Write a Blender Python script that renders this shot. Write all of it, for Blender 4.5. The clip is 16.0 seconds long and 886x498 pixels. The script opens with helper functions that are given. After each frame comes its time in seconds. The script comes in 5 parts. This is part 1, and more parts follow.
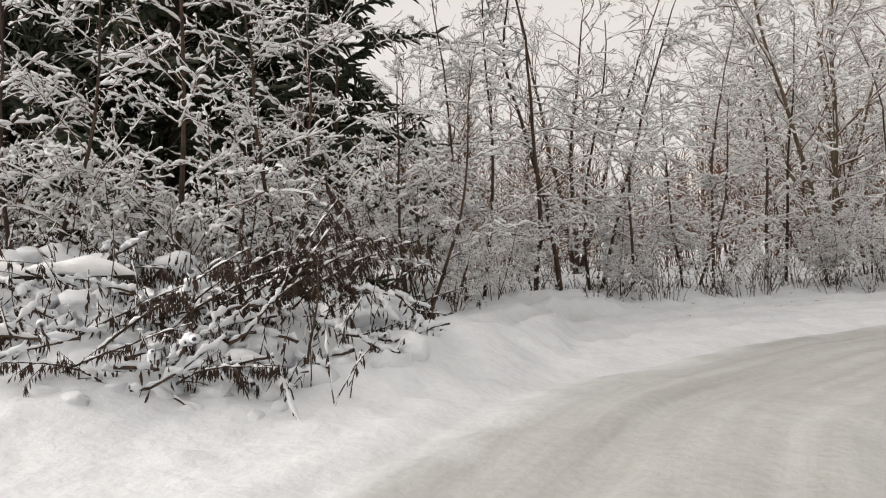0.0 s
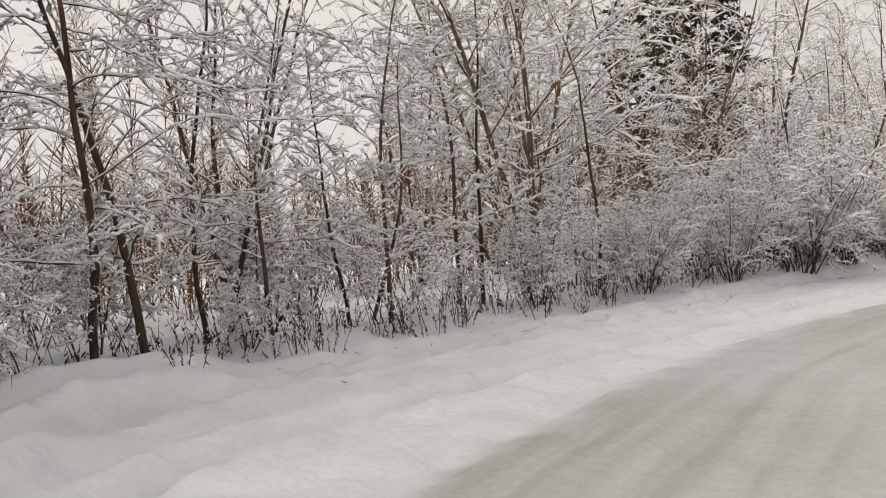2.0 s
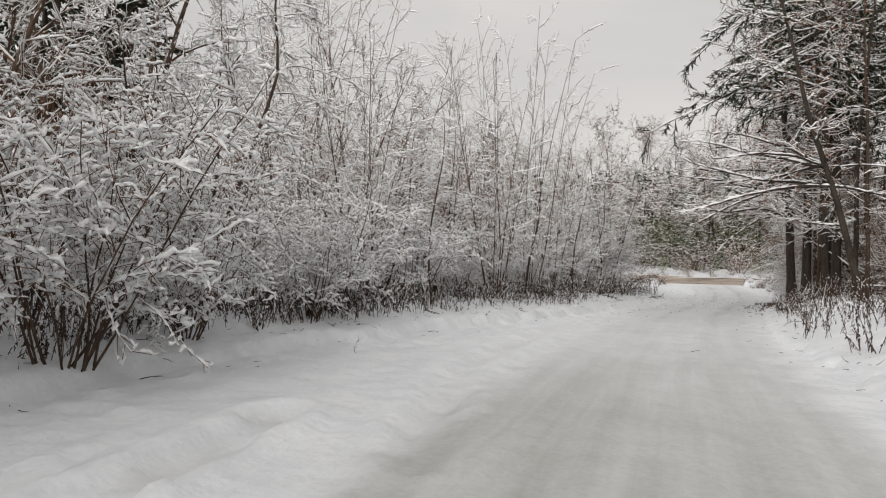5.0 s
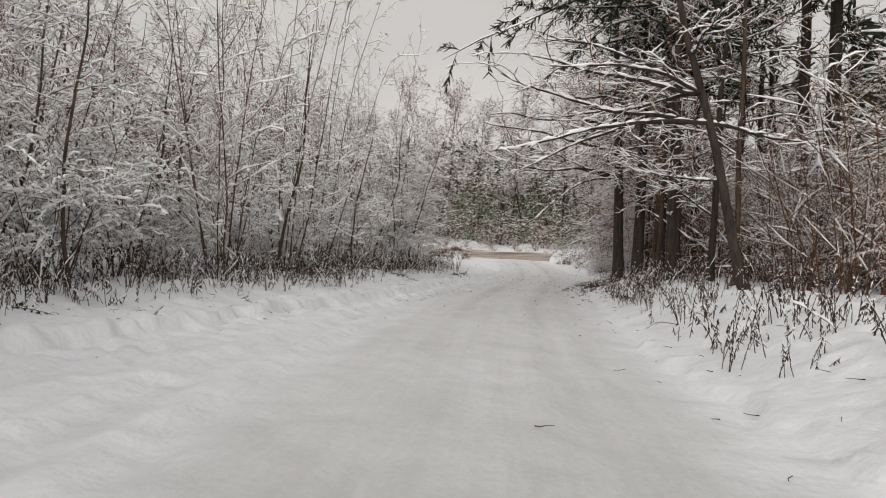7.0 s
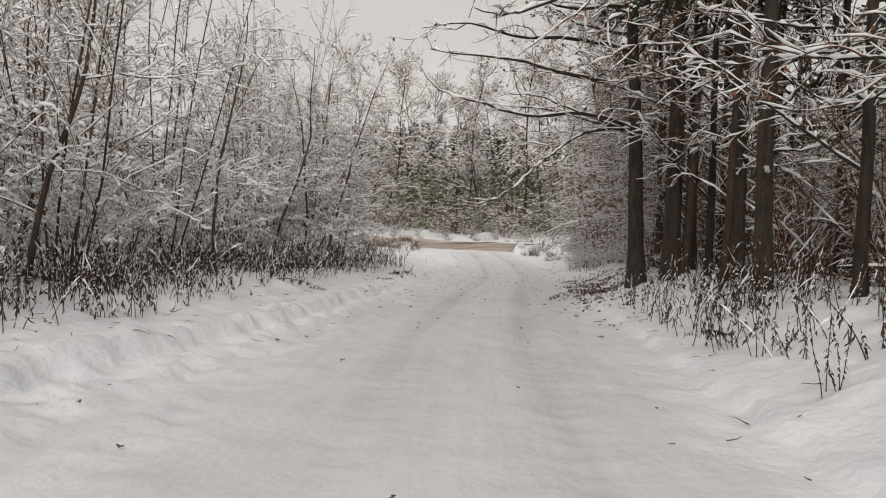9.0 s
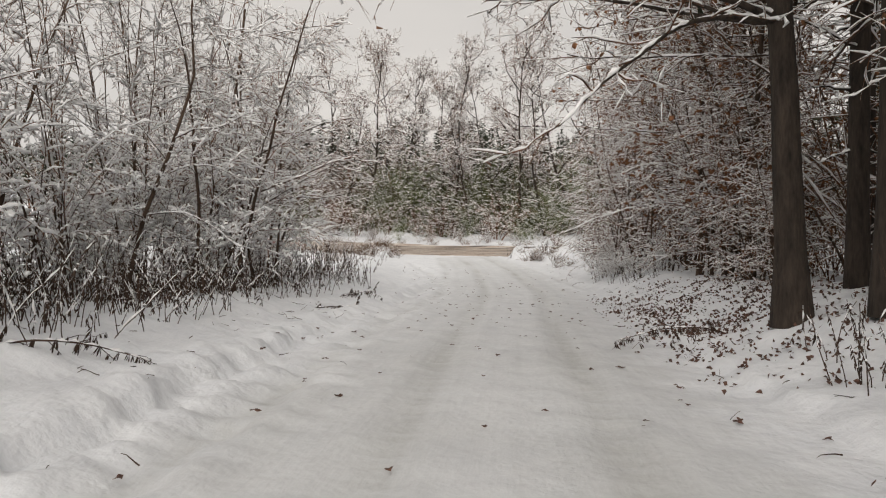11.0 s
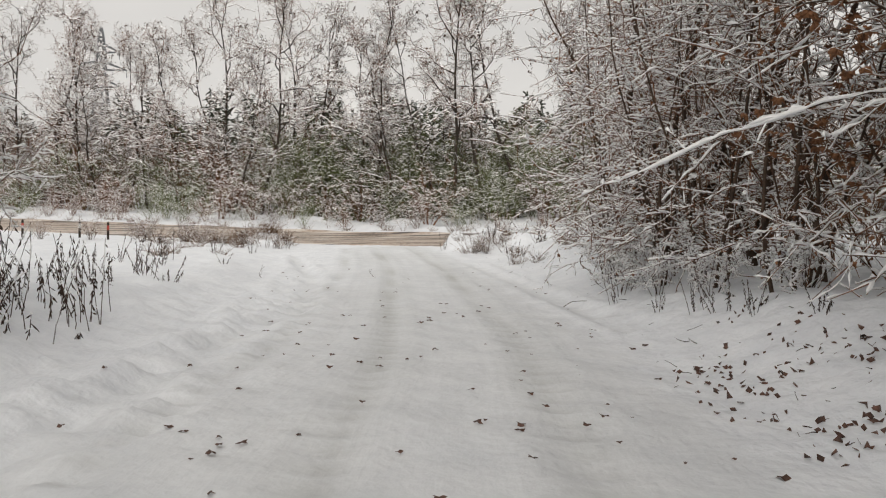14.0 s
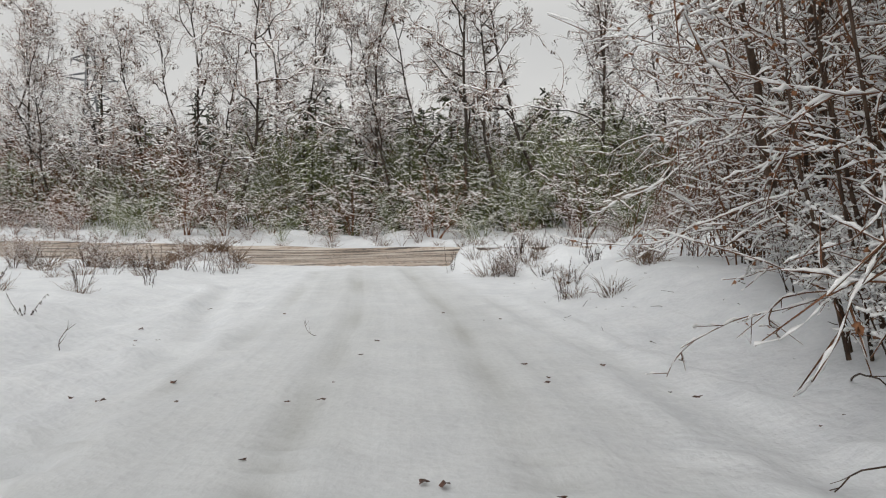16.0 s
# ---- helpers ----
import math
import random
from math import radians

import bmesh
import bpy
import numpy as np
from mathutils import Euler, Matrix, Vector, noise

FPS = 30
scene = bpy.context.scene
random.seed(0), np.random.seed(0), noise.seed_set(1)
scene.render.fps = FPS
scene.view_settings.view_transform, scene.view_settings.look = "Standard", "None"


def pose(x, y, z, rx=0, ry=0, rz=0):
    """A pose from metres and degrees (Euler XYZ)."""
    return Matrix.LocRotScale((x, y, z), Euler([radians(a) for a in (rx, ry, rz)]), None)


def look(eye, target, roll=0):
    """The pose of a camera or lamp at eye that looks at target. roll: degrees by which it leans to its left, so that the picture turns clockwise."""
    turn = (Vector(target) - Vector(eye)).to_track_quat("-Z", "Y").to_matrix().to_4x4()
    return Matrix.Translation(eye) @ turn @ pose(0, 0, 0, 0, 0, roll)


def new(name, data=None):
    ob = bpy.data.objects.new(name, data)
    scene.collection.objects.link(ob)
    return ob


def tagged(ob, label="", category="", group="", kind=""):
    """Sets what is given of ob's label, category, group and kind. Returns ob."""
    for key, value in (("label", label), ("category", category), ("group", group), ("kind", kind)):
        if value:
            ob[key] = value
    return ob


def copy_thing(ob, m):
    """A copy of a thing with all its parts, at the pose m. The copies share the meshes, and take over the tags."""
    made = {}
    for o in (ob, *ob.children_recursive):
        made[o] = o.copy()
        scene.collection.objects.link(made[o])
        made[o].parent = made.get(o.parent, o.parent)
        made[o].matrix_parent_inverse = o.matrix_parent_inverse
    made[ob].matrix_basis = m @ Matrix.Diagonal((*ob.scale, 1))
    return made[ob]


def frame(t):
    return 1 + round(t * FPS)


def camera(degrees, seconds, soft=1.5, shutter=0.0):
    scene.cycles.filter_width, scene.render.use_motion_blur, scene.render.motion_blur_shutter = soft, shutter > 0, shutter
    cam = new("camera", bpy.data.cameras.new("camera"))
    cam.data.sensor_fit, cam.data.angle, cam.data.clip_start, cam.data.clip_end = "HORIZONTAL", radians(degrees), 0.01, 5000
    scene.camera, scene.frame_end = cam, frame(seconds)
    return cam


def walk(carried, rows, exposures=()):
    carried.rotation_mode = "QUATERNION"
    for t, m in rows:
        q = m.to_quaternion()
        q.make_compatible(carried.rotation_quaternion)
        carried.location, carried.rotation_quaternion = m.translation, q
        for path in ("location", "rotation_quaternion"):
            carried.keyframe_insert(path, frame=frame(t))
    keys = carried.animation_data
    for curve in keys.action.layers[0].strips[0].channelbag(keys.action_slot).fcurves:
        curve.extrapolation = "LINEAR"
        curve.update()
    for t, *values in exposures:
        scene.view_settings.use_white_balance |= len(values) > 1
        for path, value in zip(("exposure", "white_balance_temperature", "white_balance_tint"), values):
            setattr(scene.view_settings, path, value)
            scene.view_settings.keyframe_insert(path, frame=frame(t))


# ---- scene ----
cam = camera(60.7, 16.0, 1.1)
# seconds, metres east, north, up; yaw, pitch, roll in degrees
ROWS = [
    (0.0, 0, 0, 1.35, 0.0, 0.0, -0.0),
    (0.5, 0.427, 1.539, 1.274, -5.59, 0.1, 1.27),
    (1.0, 0.903, 2.964, 1.331, -10.9, -0.01, 1.9),
    (1.5, 1.587, 4.408, 1.331, -16.16, 0.68, 2.59),
    (2.0, 2.556, 5.899, 1.369, -21.92, 1.09, 3.37),
    (2.5, 3.753, 7.343, 1.426, -28.82, 1.25, 3.19),
    (3.0, 5.263, 8.74, 1.454, -36.15, 1.44, 2.86),
    (3.5, 6.726, 9.832, 1.578, -43.19, 1.5, 2.05),
    (4.0, 8.341, 10.706, 1.597, -49.93, 1.77, 1.01),
    (4.5, 10.137, 11.561, 1.673, -56.26, 1.5, -0.43),
    (5.0, 12.094, 12.16, 1.787, -62.36, 1.79, -1.38),
    (7.5, 23.064, 14.417, 1.787, -78.27, -0.15, -2.77),
    (8.0, 25.473, 14.835, 1.803, -79.13, -0.04, -2.9),
    (8.5, 27.882, 15.143, 1.853, -79.86, -0.15, -2.44),
    (9.0, 30.181, 15.5, 1.814, -80.23, -0.52, -2.06),
    (11.5, 40.976, 17.007, 1.814, -81.66, -0.09, -0.3),
    (12.0, 43.081, 17.165, 1.839, -82.39, -0.21, -0.01),
    (12.5, 45.185, 17.354, 1.839, -83.26, -0.31, -0.18),
    (13.0, 47.351, 17.446, 1.845, -84.32, -0.37, -0.17),
    (13.5, 49.51, 17.537, 1.808, -85.34, -0.66, -0.38),
    (14.0, 51.712, 17.629, 1.79, -86.2, -1.04, -0.74),
    (14.5, 54.055, 17.702, 1.772, -86.92, -0.98, -0.95),
    (15.0, 56.366, 17.763, 1.76, -87.07, -0.73, -0.53),
    (15.5, 58.678, 17.873, 1.796, -86.4, -0.17, 0.12),
    (16.0, 61.045, 18.111, 1.839, -85.35, 0.04, 0.21),
]
walk(cam, [(t, pose(x, y, z, 90 + pitch, roll, yaw)) for t, x, y, z, yaw, pitch, roll in ROWS],
     [(0, 0.08, 6700, 11), (1.5, 0.06, 6750, 12), (4, -0.06, 6750, 13), (5, -0.16, 6500, 10), (7.5, -0.28, 6600, 11), (9, -0.2, 6650, 11), (12.5, -0.08, 6750, 10), (14.5, -0.05, 6500, 9), (16, -0.15, 6350, 8)])

# ---- light ----
world = bpy.data.worlds.new("winter_sky")
scene.world = world
world.use_nodes = True
wn, wl = world.node_tree.nodes, world.node_tree.links
wn.clear()
w_out = wn.new("ShaderNodeOutputWorld")
w_bg = wn.new("ShaderNodeBackground")
w_sky = wn.new("ShaderNodeTexSky")
w_sky.sky_type = "NISHITA"
w_sky.sun_disc = False
w_sky.sun_elevation = radians(26)
w_sky.sun_rotation = radians(274)
w_sky.dust_density = 4.0
w_mix = wn.new("ShaderNodeMixRGB")
w_mix.inputs[0].default_value = 0.97
w_co = wn.new("ShaderNodeTexCoord")
w_map = wn.new("ShaderNodeMapping")
w_map.inputs["Scale"].default_value = (1.0, 1.0, 2.6)
w_noise = wn.new("ShaderNodeTexNoise")
w_noise.inputs["Scale"].default_value = 2.2
w_noise.inputs["Detail"].default_value = 5.0
w_ramp = wn.new("ShaderNodeValToRGB")
w_ramp.color_ramp.elements[0].position, w_ramp.color_ramp.elements[1].position = 0.3, 0.72
w_ramp.color_ramp.elements[0].color = (9.3, 9.1, 8.9, 1)
w_ramp.color_ramp.elements[1].color = (11.2, 10.85, 10.45, 1)
wl.new(w_co.outputs["Generated"], w_map.inputs["Vector"])
wl.new(w_map.outputs[0], w_noise.inputs["Vector"])
wl.new(w_noise.outputs["Fac"], w_ramp.inputs[0])
wl.new(w_sky.outputs[0], w_mix.inputs[1])
wl.new(w_ramp.outputs[0], w_mix.inputs[2])
wl.new(w_mix.outputs[0], w_bg.inputs["Color"])
w_bg.inputs["Strength"].default_value = 0.074
wl.new(w_bg.outputs[0], w_out.inputs["Surface"])

sun_data = bpy.data.lights.new("sun", "SUN")
sun_data.energy, sun_data.angle, sun_data.color = 3.1, radians(54), (1.0, 0.96, 0.915)
sun = new("sun", sun_data)
sun.matrix_basis = look((-40, 2.8, 19.6), (0, 0, 0))


# ---- materials ----
def material(name, rough=0.8, metal=0.0):
    m = bpy.data.materials.new(name)
    m.use_nodes = True
    n = m.node_tree.nodes
    b = n["Principled BSDF"]
    b.inputs["Roughness"].default_value = rough
    b.inputs["Metallic"].default_value = metal
    return m, n, m.node_tree.links, b


def textured(name, a, c, scale=6.0, fine=60.0, rough=0.8, bump=0.3, stretch=(1, 1, 1), dist=0.02, random_tint=0.0, spec=0.3):
    """Two colours over a coarse and a fine noise, with relief, in metres of the object."""
    m, n, l, b = material(name, rough)
    b.inputs["Specular IOR Level"].default_value = spec
    co = n.new("ShaderNodeTexCoord")
    mp = n.new("ShaderNodeMapping")
    mp.inputs["Scale"].default_value = stretch
    n1, n2 = n.new("ShaderNodeTexNoise"), n.new("ShaderNodeTexNoise")
    n1.inputs["Scale"].default_value, n1.inputs["Detail"].default_value = scale, 4
    n2.inputs["Scale"].default_value, n2.inputs["Detail"].default_value = fine, 3
    l.new(co.outputs["Object"], mp.inputs["Vector"])
    l.new(mp.outputs[0], n1.inputs["Vector"])
    l.new(mp.outputs[0], n2.inputs["Vector"])
    add = n.new("ShaderNodeMath")
    add.operation = "MULTIPLY_ADD"
    l.new(n2.outputs["Fac"], add.inputs[0])
    add.inputs[1].default_value = 0.5
    l.new(n1.outputs["Fac"], add.inputs[2])
    ramp = n.new("ShaderNodeValToRGB")
    ramp.color_ramp.elements[0].position, ramp.color_ramp.elements[1].position = 0.5, 1.0
    ramp.color_ramp.elements[0].color, ramp.color_ramp.elements[1].color = (*a, 1), (*c, 1)
    l.new(add.outputs[0], ramp.inputs[0])
    last = ramp.outputs[0]
    if random_tint:
        info = n.new("ShaderNodeObjectInfo")
        hsv = n.new("ShaderNodeHueSaturation")
        rng_map = n.new("ShaderNodeMapRange")
        rng_map.inputs["To Min"].default_value, rng_map.inputs["To Max"].default_value = 1 - random_tint, 1 + random_tint
        l.new(info.outputs["Random"], rng_map.inputs["Value"])
        l.new(rng_map.outputs[0], hsv.inputs["Value"])
        l.new(last, hsv.inputs["Color"])
        last = hsv.outputs[0]
    l.new(last, b.inputs["Base Color"])
    bp = n.new("ShaderNodeBump")
    bp.inputs["Strength"].default_value, bp.inputs["Distance"].default_value = bump, dist
    l.new(add.outputs[0], bp.inputs["Height"])
    l.new(bp.outputs[0], b.inputs["Normal"])
    return m


SNOW = textured("snow_on_branches", (0.9, 0.9, 0.905), (0.96, 0.96, 0.96), 9, 45, 0.65, 0.5, dist=0.03, spec=0.2)
# light passes through the thin snow on twigs
sn, sl = SNOW.node_tree.nodes, SNOW.node_tree.links
thin = sn.new("ShaderNodeBsdfTranslucent")
thin.inputs["Color"].default_value = (0.93, 0.93, 0.94, 1)
both = sn.new("ShaderNodeMixShader")
both.inputs[0].default_value = 0.1
sl.new(sn["Principled BSDF"].outputs[0], both.inputs[1])
sl.new(thin.outputs[0], both.inputs[2])
sl.new(both.outputs[0], sn["Material Output"].inputs["Surface"])
BARK = textured("grey_brown_bark", (0.026, 0.017, 0.012), (0.105, 0.069, 0.048), 8, 50, 0.9, 0.7, (1, 1, 0.35), random_tint=0.25)
PINE_BARK = textured("dark_ridged_bark", (0.013, 0.01, 0.008), (0.058, 0.044, 0.034), 9, 40, 0.92, 0.9, (1, 1, 0.22), 0.04, 0.15)
BIRCH_BARK = textured("pale_birch_bark", (0.14, 0.125, 0.11), (0.45, 0.42, 0.38), 5, 30, 0.8, 0.4, (1, 1, 2.2), random_tint=0.1)
TWIG = textured("brown_twigs", (0.058, 0.026, 0.014), (0.21, 0.1, 0.053), 5, 30, 0.85, 0.2, random_tint=0.3)
NEEDLE = textured("dark_green_needles", (0.013, 0.018, 0.01), (0.042, 0.048, 0.024), 4, 25, 0.7, 0.3, random_tint=0.25)
OLIVE = textured("olive_green_needles", (0.045, 0.056, 0.022), (0.13, 0.14, 0.058), 3, 20, 0.7, 0.3, random_tint=0.3)
DEADLEAF = textured("dead_brown_leaves", (0.11, 0.048, 0.026), (0.32, 0.15, 0.07), 4, 40, 0.75, 0.3, random_tint=0.2)
LITTER = textured("damp_brown_leaf_litter", (0.03, 0.02, 0.016), (0.16, 0.08, 0.056), 9, 60, 0.6, 0.3)
DRYWEED = textured("dry_dark_weed_leaves", (0.02, 0.013, 0.01), (0.085, 0.052, 0.036), 6, 40, 0.85, 0.3, random_tint=0.25)
OCHRE_BARK = textured("ochre_willow_bark", (0.06, 0.045, 0.028), (0.22, 0.165, 0.105), 7, 40, 0.9, 0.7, (1, 1, 0.35), random_tint=0.15)
LICHEN = textured("lichened_twigs", (0.052, 0.064, 0.026), (0.19, 0.205, 0.095), 5, 30, 0.85, 0.2, random_tint=0.25)
GRASS = textured("dry_brown_grass", (0.08, 0.047, 0.03), (0.21, 0.135, 0.085), 6, 40, 0.85, 0.2, random_tint=0.2)
POD = textured("hanging_dark_seed_pods", (0.03, 0.02, 0.015), (0.11, 0.07, 0.05), 6, 40, 0.8, 0.2)
STEEL = textured("galvanised_steel", (0.08, 0.083, 0.088), (0.16, 0.163, 0.168), 3, 20, 0.55, 0.1)
RED = textured("faded_red_plastic", (0.32, 0.04, 0.03), (0.45, 0.08, 0.06), 6, 40, 0.5, 0.1)
WHITE = textured("dirty_white_plastic", (0.5, 0.5, 0.48), (0.68, 0.67, 0.65), 6, 40, 0.5, 0.1)
ENDGRAIN = textured("dark_wet_cut_wood", (0.035, 0.028, 0.022), (0.10, 0.075, 0.055), 10, 60, 0.85, 0.5)


def ground_material():
    """Snow; where wheels packed it the snow is greyer and sandy, in streaks along the way ('packed', 'lane'). In old
    ruts 'packed' also paints their shade.
    """
    m, n, l, b = material("trodden_snow", 0.6)
    b.inputs["Specular IOR Level"].default_value = 0.25
    geo = n.new("ShaderNodeNewGeometry")
    at, lane = n.new("ShaderNodeAttribute"), n.new("ShaderNodeAttribute")
    at.attribute_name, lane.attribute_name = "packed", "lane"
    mp = n.new("ShaderNodeMapping")
    mp.inputs["Scale"].default_value = (2.6, 0.12, 1)
    l.new(lane.outputs["Vector"], mp.inputs["Vector"])
    big, mid, fine, grit, streak, crumb = [n.new("ShaderNodeTexNoise") for _ in range(6)]
    for node, s, d in ((big, 0.3, 4), (mid, 1.7, 6), (fine, 14, 6), (grit, 60, 4), (streak, 1.6, 5), (crumb, 5.0, 9)):
        node.inputs["Scale"].default_value, node.inputs["Detail"].default_value = s, d
        l.new((mp.outputs[0] if node == streak else geo.outputs["Position"]), node.inputs["Vector"])

    def ramp(source, p0, c0, p1, c1):
        r = n.new("ShaderNodeValToRGB")
        r.color_ramp.elements[0].position, r.color_ramp.elements[1].position = p0, p1
        r.color_ramp.elements[0].color, r.color_ramp.elements[1].color = (*c0, 1), (*c1, 1)
        l.new(source, r.inputs[0])
        return r.outputs[0]

    def sums(x, k, y):
        h = n.new("ShaderNodeMath")
        h.operation = "MULTIPLY_ADD"
        l.new(x, h.inputs[0])
        h.inputs[1].default_value = k
        if isinstance(y, float):
            h.inputs[2].default_value = y
        else:
            l.new(y, h.inputs[2])
        return h.outputs[0]

    clean = ramp(sums(fine.outputs["Fac"], 0.5, mid.outputs["Fac"]), 0.55, (0.67, 0.69, 0.72), 0.95, (0.77, 0.788, 0.81))
    worn = ramp(sums(fine.outputs["Fac"], 0.45, streak.outputs["Fac"]), 0.5, (0.37, 0.372, 0.356), 0.92, (0.5, 0.508, 0.498))
    amount = n.new("ShaderNodeMath")
    amount.operation = "MULTIPLY"
    amount.use_clamp = True
    l.new(sums(big.outputs["Fac"], 0.9, 0.4), amount.inputs[0])
    l.new(at.outputs["Fac"], amount.inputs[1])
    mix = n.new("ShaderNodeMixRGB")
    l.new(amount.outputs[0], mix.inputs[0])
    l.new(clean, mix.inputs[1])
    l.new(worn, mix.inputs[2])
    l.new(mix.outputs[0], b.inputs["Base Color"])
    # loose snow beside the wheels is crumbly, packed snow is smooth
    loose = n.new("ShaderNodeMapRange")
    l.new(at.outputs["Fac"], loose.inputs["Value"])
    loose.inputs["From Min"].default_value, loose.inputs["From Max"].default_value = 0.0, 0.6
    loose.inputs["To Min"].default_value, loose.inputs["To Max"].default_value = 2.4, 0.4
    rough_part = n.new("ShaderNodeMath")
    rough_part.operation = "MULTIPLY"
    l.new(loose.outputs[0], rough_part.inputs[0])
    l.new(crumb.outputs["Fac"], rough_part.inputs[1])
    bp = n.new("ShaderNodeBump")
    bp.inputs["Strength"].default_value, bp.inputs["Distance"].default_value = 0.42, 0.035
    l.new(sums(rough_part.outputs[0], 1.0, sums(grit.outputs["Fac"], 0.14, sums(fine.outputs["Fac"], 0.6, streak.outputs["Fac"]))), bp.inputs["Height"])
    l.new(bp.outputs[0], b.inputs["Normal"])
    return m


GROUND_SNOW = ground_material()


def slush_material():
    """Wet brown slush on asphalt, streaked along the road (the road's own y)."""
    m, n, l, b = material("brown_slush_road", 0.5)
    co = n.new("ShaderNodeTexCoord")
    mp = n.new("ShaderNodeMapping")
    mp.inputs["Scale"].default_value = (2.6, 0.03, 1)
    n1, n2 = n.new("ShaderNodeTexNoise"), n.new("ShaderNodeTexNoise")
    n1.inputs["Scale"].default_value, n1.inputs["Detail"].default_value = 1.4, 3
    n2.inputs["Scale"].default_value, n2.inputs["Detail"].default_value = 7, 6
    l.new(co.outputs["Object"], mp.inputs["Vector"])
    l.new(mp.outputs[0], n1.inputs["Vector"])
    l.new(co.outputs["Object"], n2.inputs["Vector"])
    add = n.new("ShaderNodeMath")
    add.operation = "MULTIPLY_ADD"
    l.new(n2.outputs["Fac"], add.inputs[0])
    add.inputs[1].default_value = 0.4
    l.new(n1.outputs["Fac"], add.inputs[2])
    ramp = n.new("ShaderNodeValToRGB")
    e = ramp.color_ramp.elements
    e[0].position, e[0].color = 0.59, (0.075, 0.062, 0.052, 1)
    e[1].position, e[1].color = 0.84, (0.55, 0.5, 0.45, 1)
    mid = e.new(0.68)
    mid.color = (0.36, 0.28, 0.22, 1)
    l.new(add.outputs[0], ramp.inputs[0])
    l.new(ramp.outputs[0], b.inputs["Base Color"])
    bp = n.new("ShaderNodeBump")
    bp.inputs["Strength"].default_value, bp.inputs["Distance"].default_value = 0.5, 0.03
    l.new(add.outputs[0], bp.inputs["Height"])
    l.new(bp.outputs[0], b.inputs["Normal"])
    return m


# ---- the ground ----
def ease(a, b, v):
    k = np.clip((np.asarray(v, float) - a) / (b - a), 0, 1)
    return k * k * (3 - 2 * k)


LEFT_X, LEFT_Y = (-60, -20, -3, 0, 1.5, 2.2, 4, 7, 12, 19, 27, 35, 41, 52, 60, 66, 74, 83, 90), (-2, 1, 4.2, 6, 8.6, 12.5, 15, 16, 17.8, 20.2, 20.4, 20.2, 19.8, 20.6, 21, 21.8, 23.6, 26, 32)
RIGHT_X, RIGHT_Y = (-60, 0, 8, 14, 20, 30, 39, 50, 62, 70, 78, 84, 90), (-30, -12, 3, 8, 11, 13.2, 14.2, 15.1, 15.8, 16.4, 17.6, 17.6, 12)
BASE_X, BASE_Z = (-400, -30, 0, 6, 14, 22, 60, 70, 80, 87, 95.5, 99, 112, 140, 180, 260, 400, 900), (-2, 0, 0, 0.1, 0.33, 0.42, 0.47, 0.64, 0.95, 1.22, 1.85, 2.1, 3.4, 6.0, 12, 25, 32, 32)


def lumps(x, y, s, seed):
    """Smooth sum of waves, about -1 to 1, with bumps about s metres wide."""
    r = np.random.default_rng(seed)
    out = np.zeros_like(x, float)
    for k in range(7):
        a, f, p = r.uniform(0, 6.28), 6.28 / s * r.uniform(0.5, 1.3), r.uniform(0, 6.28)
        out += np.sin((x * math.cos(a) + y * math.sin(a)) * f + p + 1.3 * np.sin((x * math.sin(a) - y * math.cos(a)) * f * 0.7 + p * 2))
    return out / 4.0


TRACK_X, TRACK_Y = (-2, 0, 1.0, 2.5, 5.3, 8.3, 12.1, 17, 23, 30, 41, 50, 61, 74, 86), (-6, 0, 3.0, 5.9, 8.7, 10.7, 12.2, 13.3, 14.4, 15.5, 17.0, 17.6, 18.1, 19.9, 22.2)


def track_line(off):
    """The wheel line, off metres to the left of the way, as fine points."""
    s = np.linspace(0, 1, 400)
    k = np.linspace(0, 1, len(TRACK_X))
    px, py = np.interp(s, k, TRACK_X), np.interp(s, k, TRACK_Y)
    for _ in range(12):
        px[1:-1], py[1:-1] = (px[:-2] + px[1:-1] + px[2:]) / 3, (py[:-2] + py[1:-1] + py[2:]) / 3
    dx, dy = np.gradient(px), np.gradient(py)
    ln = np.hypot(dx, dy)
    return px - dy / ln * off, py + dx / ln * off


def away(x, y, line):
    """Distance of points to a line of points."""
    out = np.full(x.shape, 99.0)
    near = (x > -12) & (x < 92) & (y > -14) & (y < 36)
    xs, ys = x[near], y[near]
    best = np.full(xs.shape, 1e9)
    for px, py in zip(*line):
        best = np.minimum(best, (xs - px) ** 2 + (ys - py) ** 2)
    out[near] = np.sqrt(best)
    return out


WHEELS = [track_line(o)for o in (-0.85, 0.75, 2.1)]
RUTS_A = ((0.6, 1.2, 1.6, 2.0, 3.0, 4.0, 7.0, 12.0), (9.6, 11.4, 12.3, 13.1, 14.2, 14.8, 15.7, 17.0))
RUTS_B = ((1.2, 1.5, 2.1, 2.8, 3.5, 6.5, 11.0), (12.8, 13.7, 14.6, 15.0, 15.3, 16.2, 17.4))
RUTS_C = ((2.0, 3.0, 3.9, 4.7, 7.0, 12.0, 18.0), (10.6, 11.7, 12.2, 12.6, 13.6, 15.2, 17.0))
RUTS_D = ((17, 20.3, 23, 28, 36, 46), (14.9, 16.4, 17.2, 18.2, 19.0, 19.4))
RUTS_E = ((52, 58, 64, 70, 78), (20.0, 20.6, 20.9, 22.0, 24.6))
RUTS_F = ((62, 66, 70, 76), (15.6, 16.4, 17.0, 18.2))
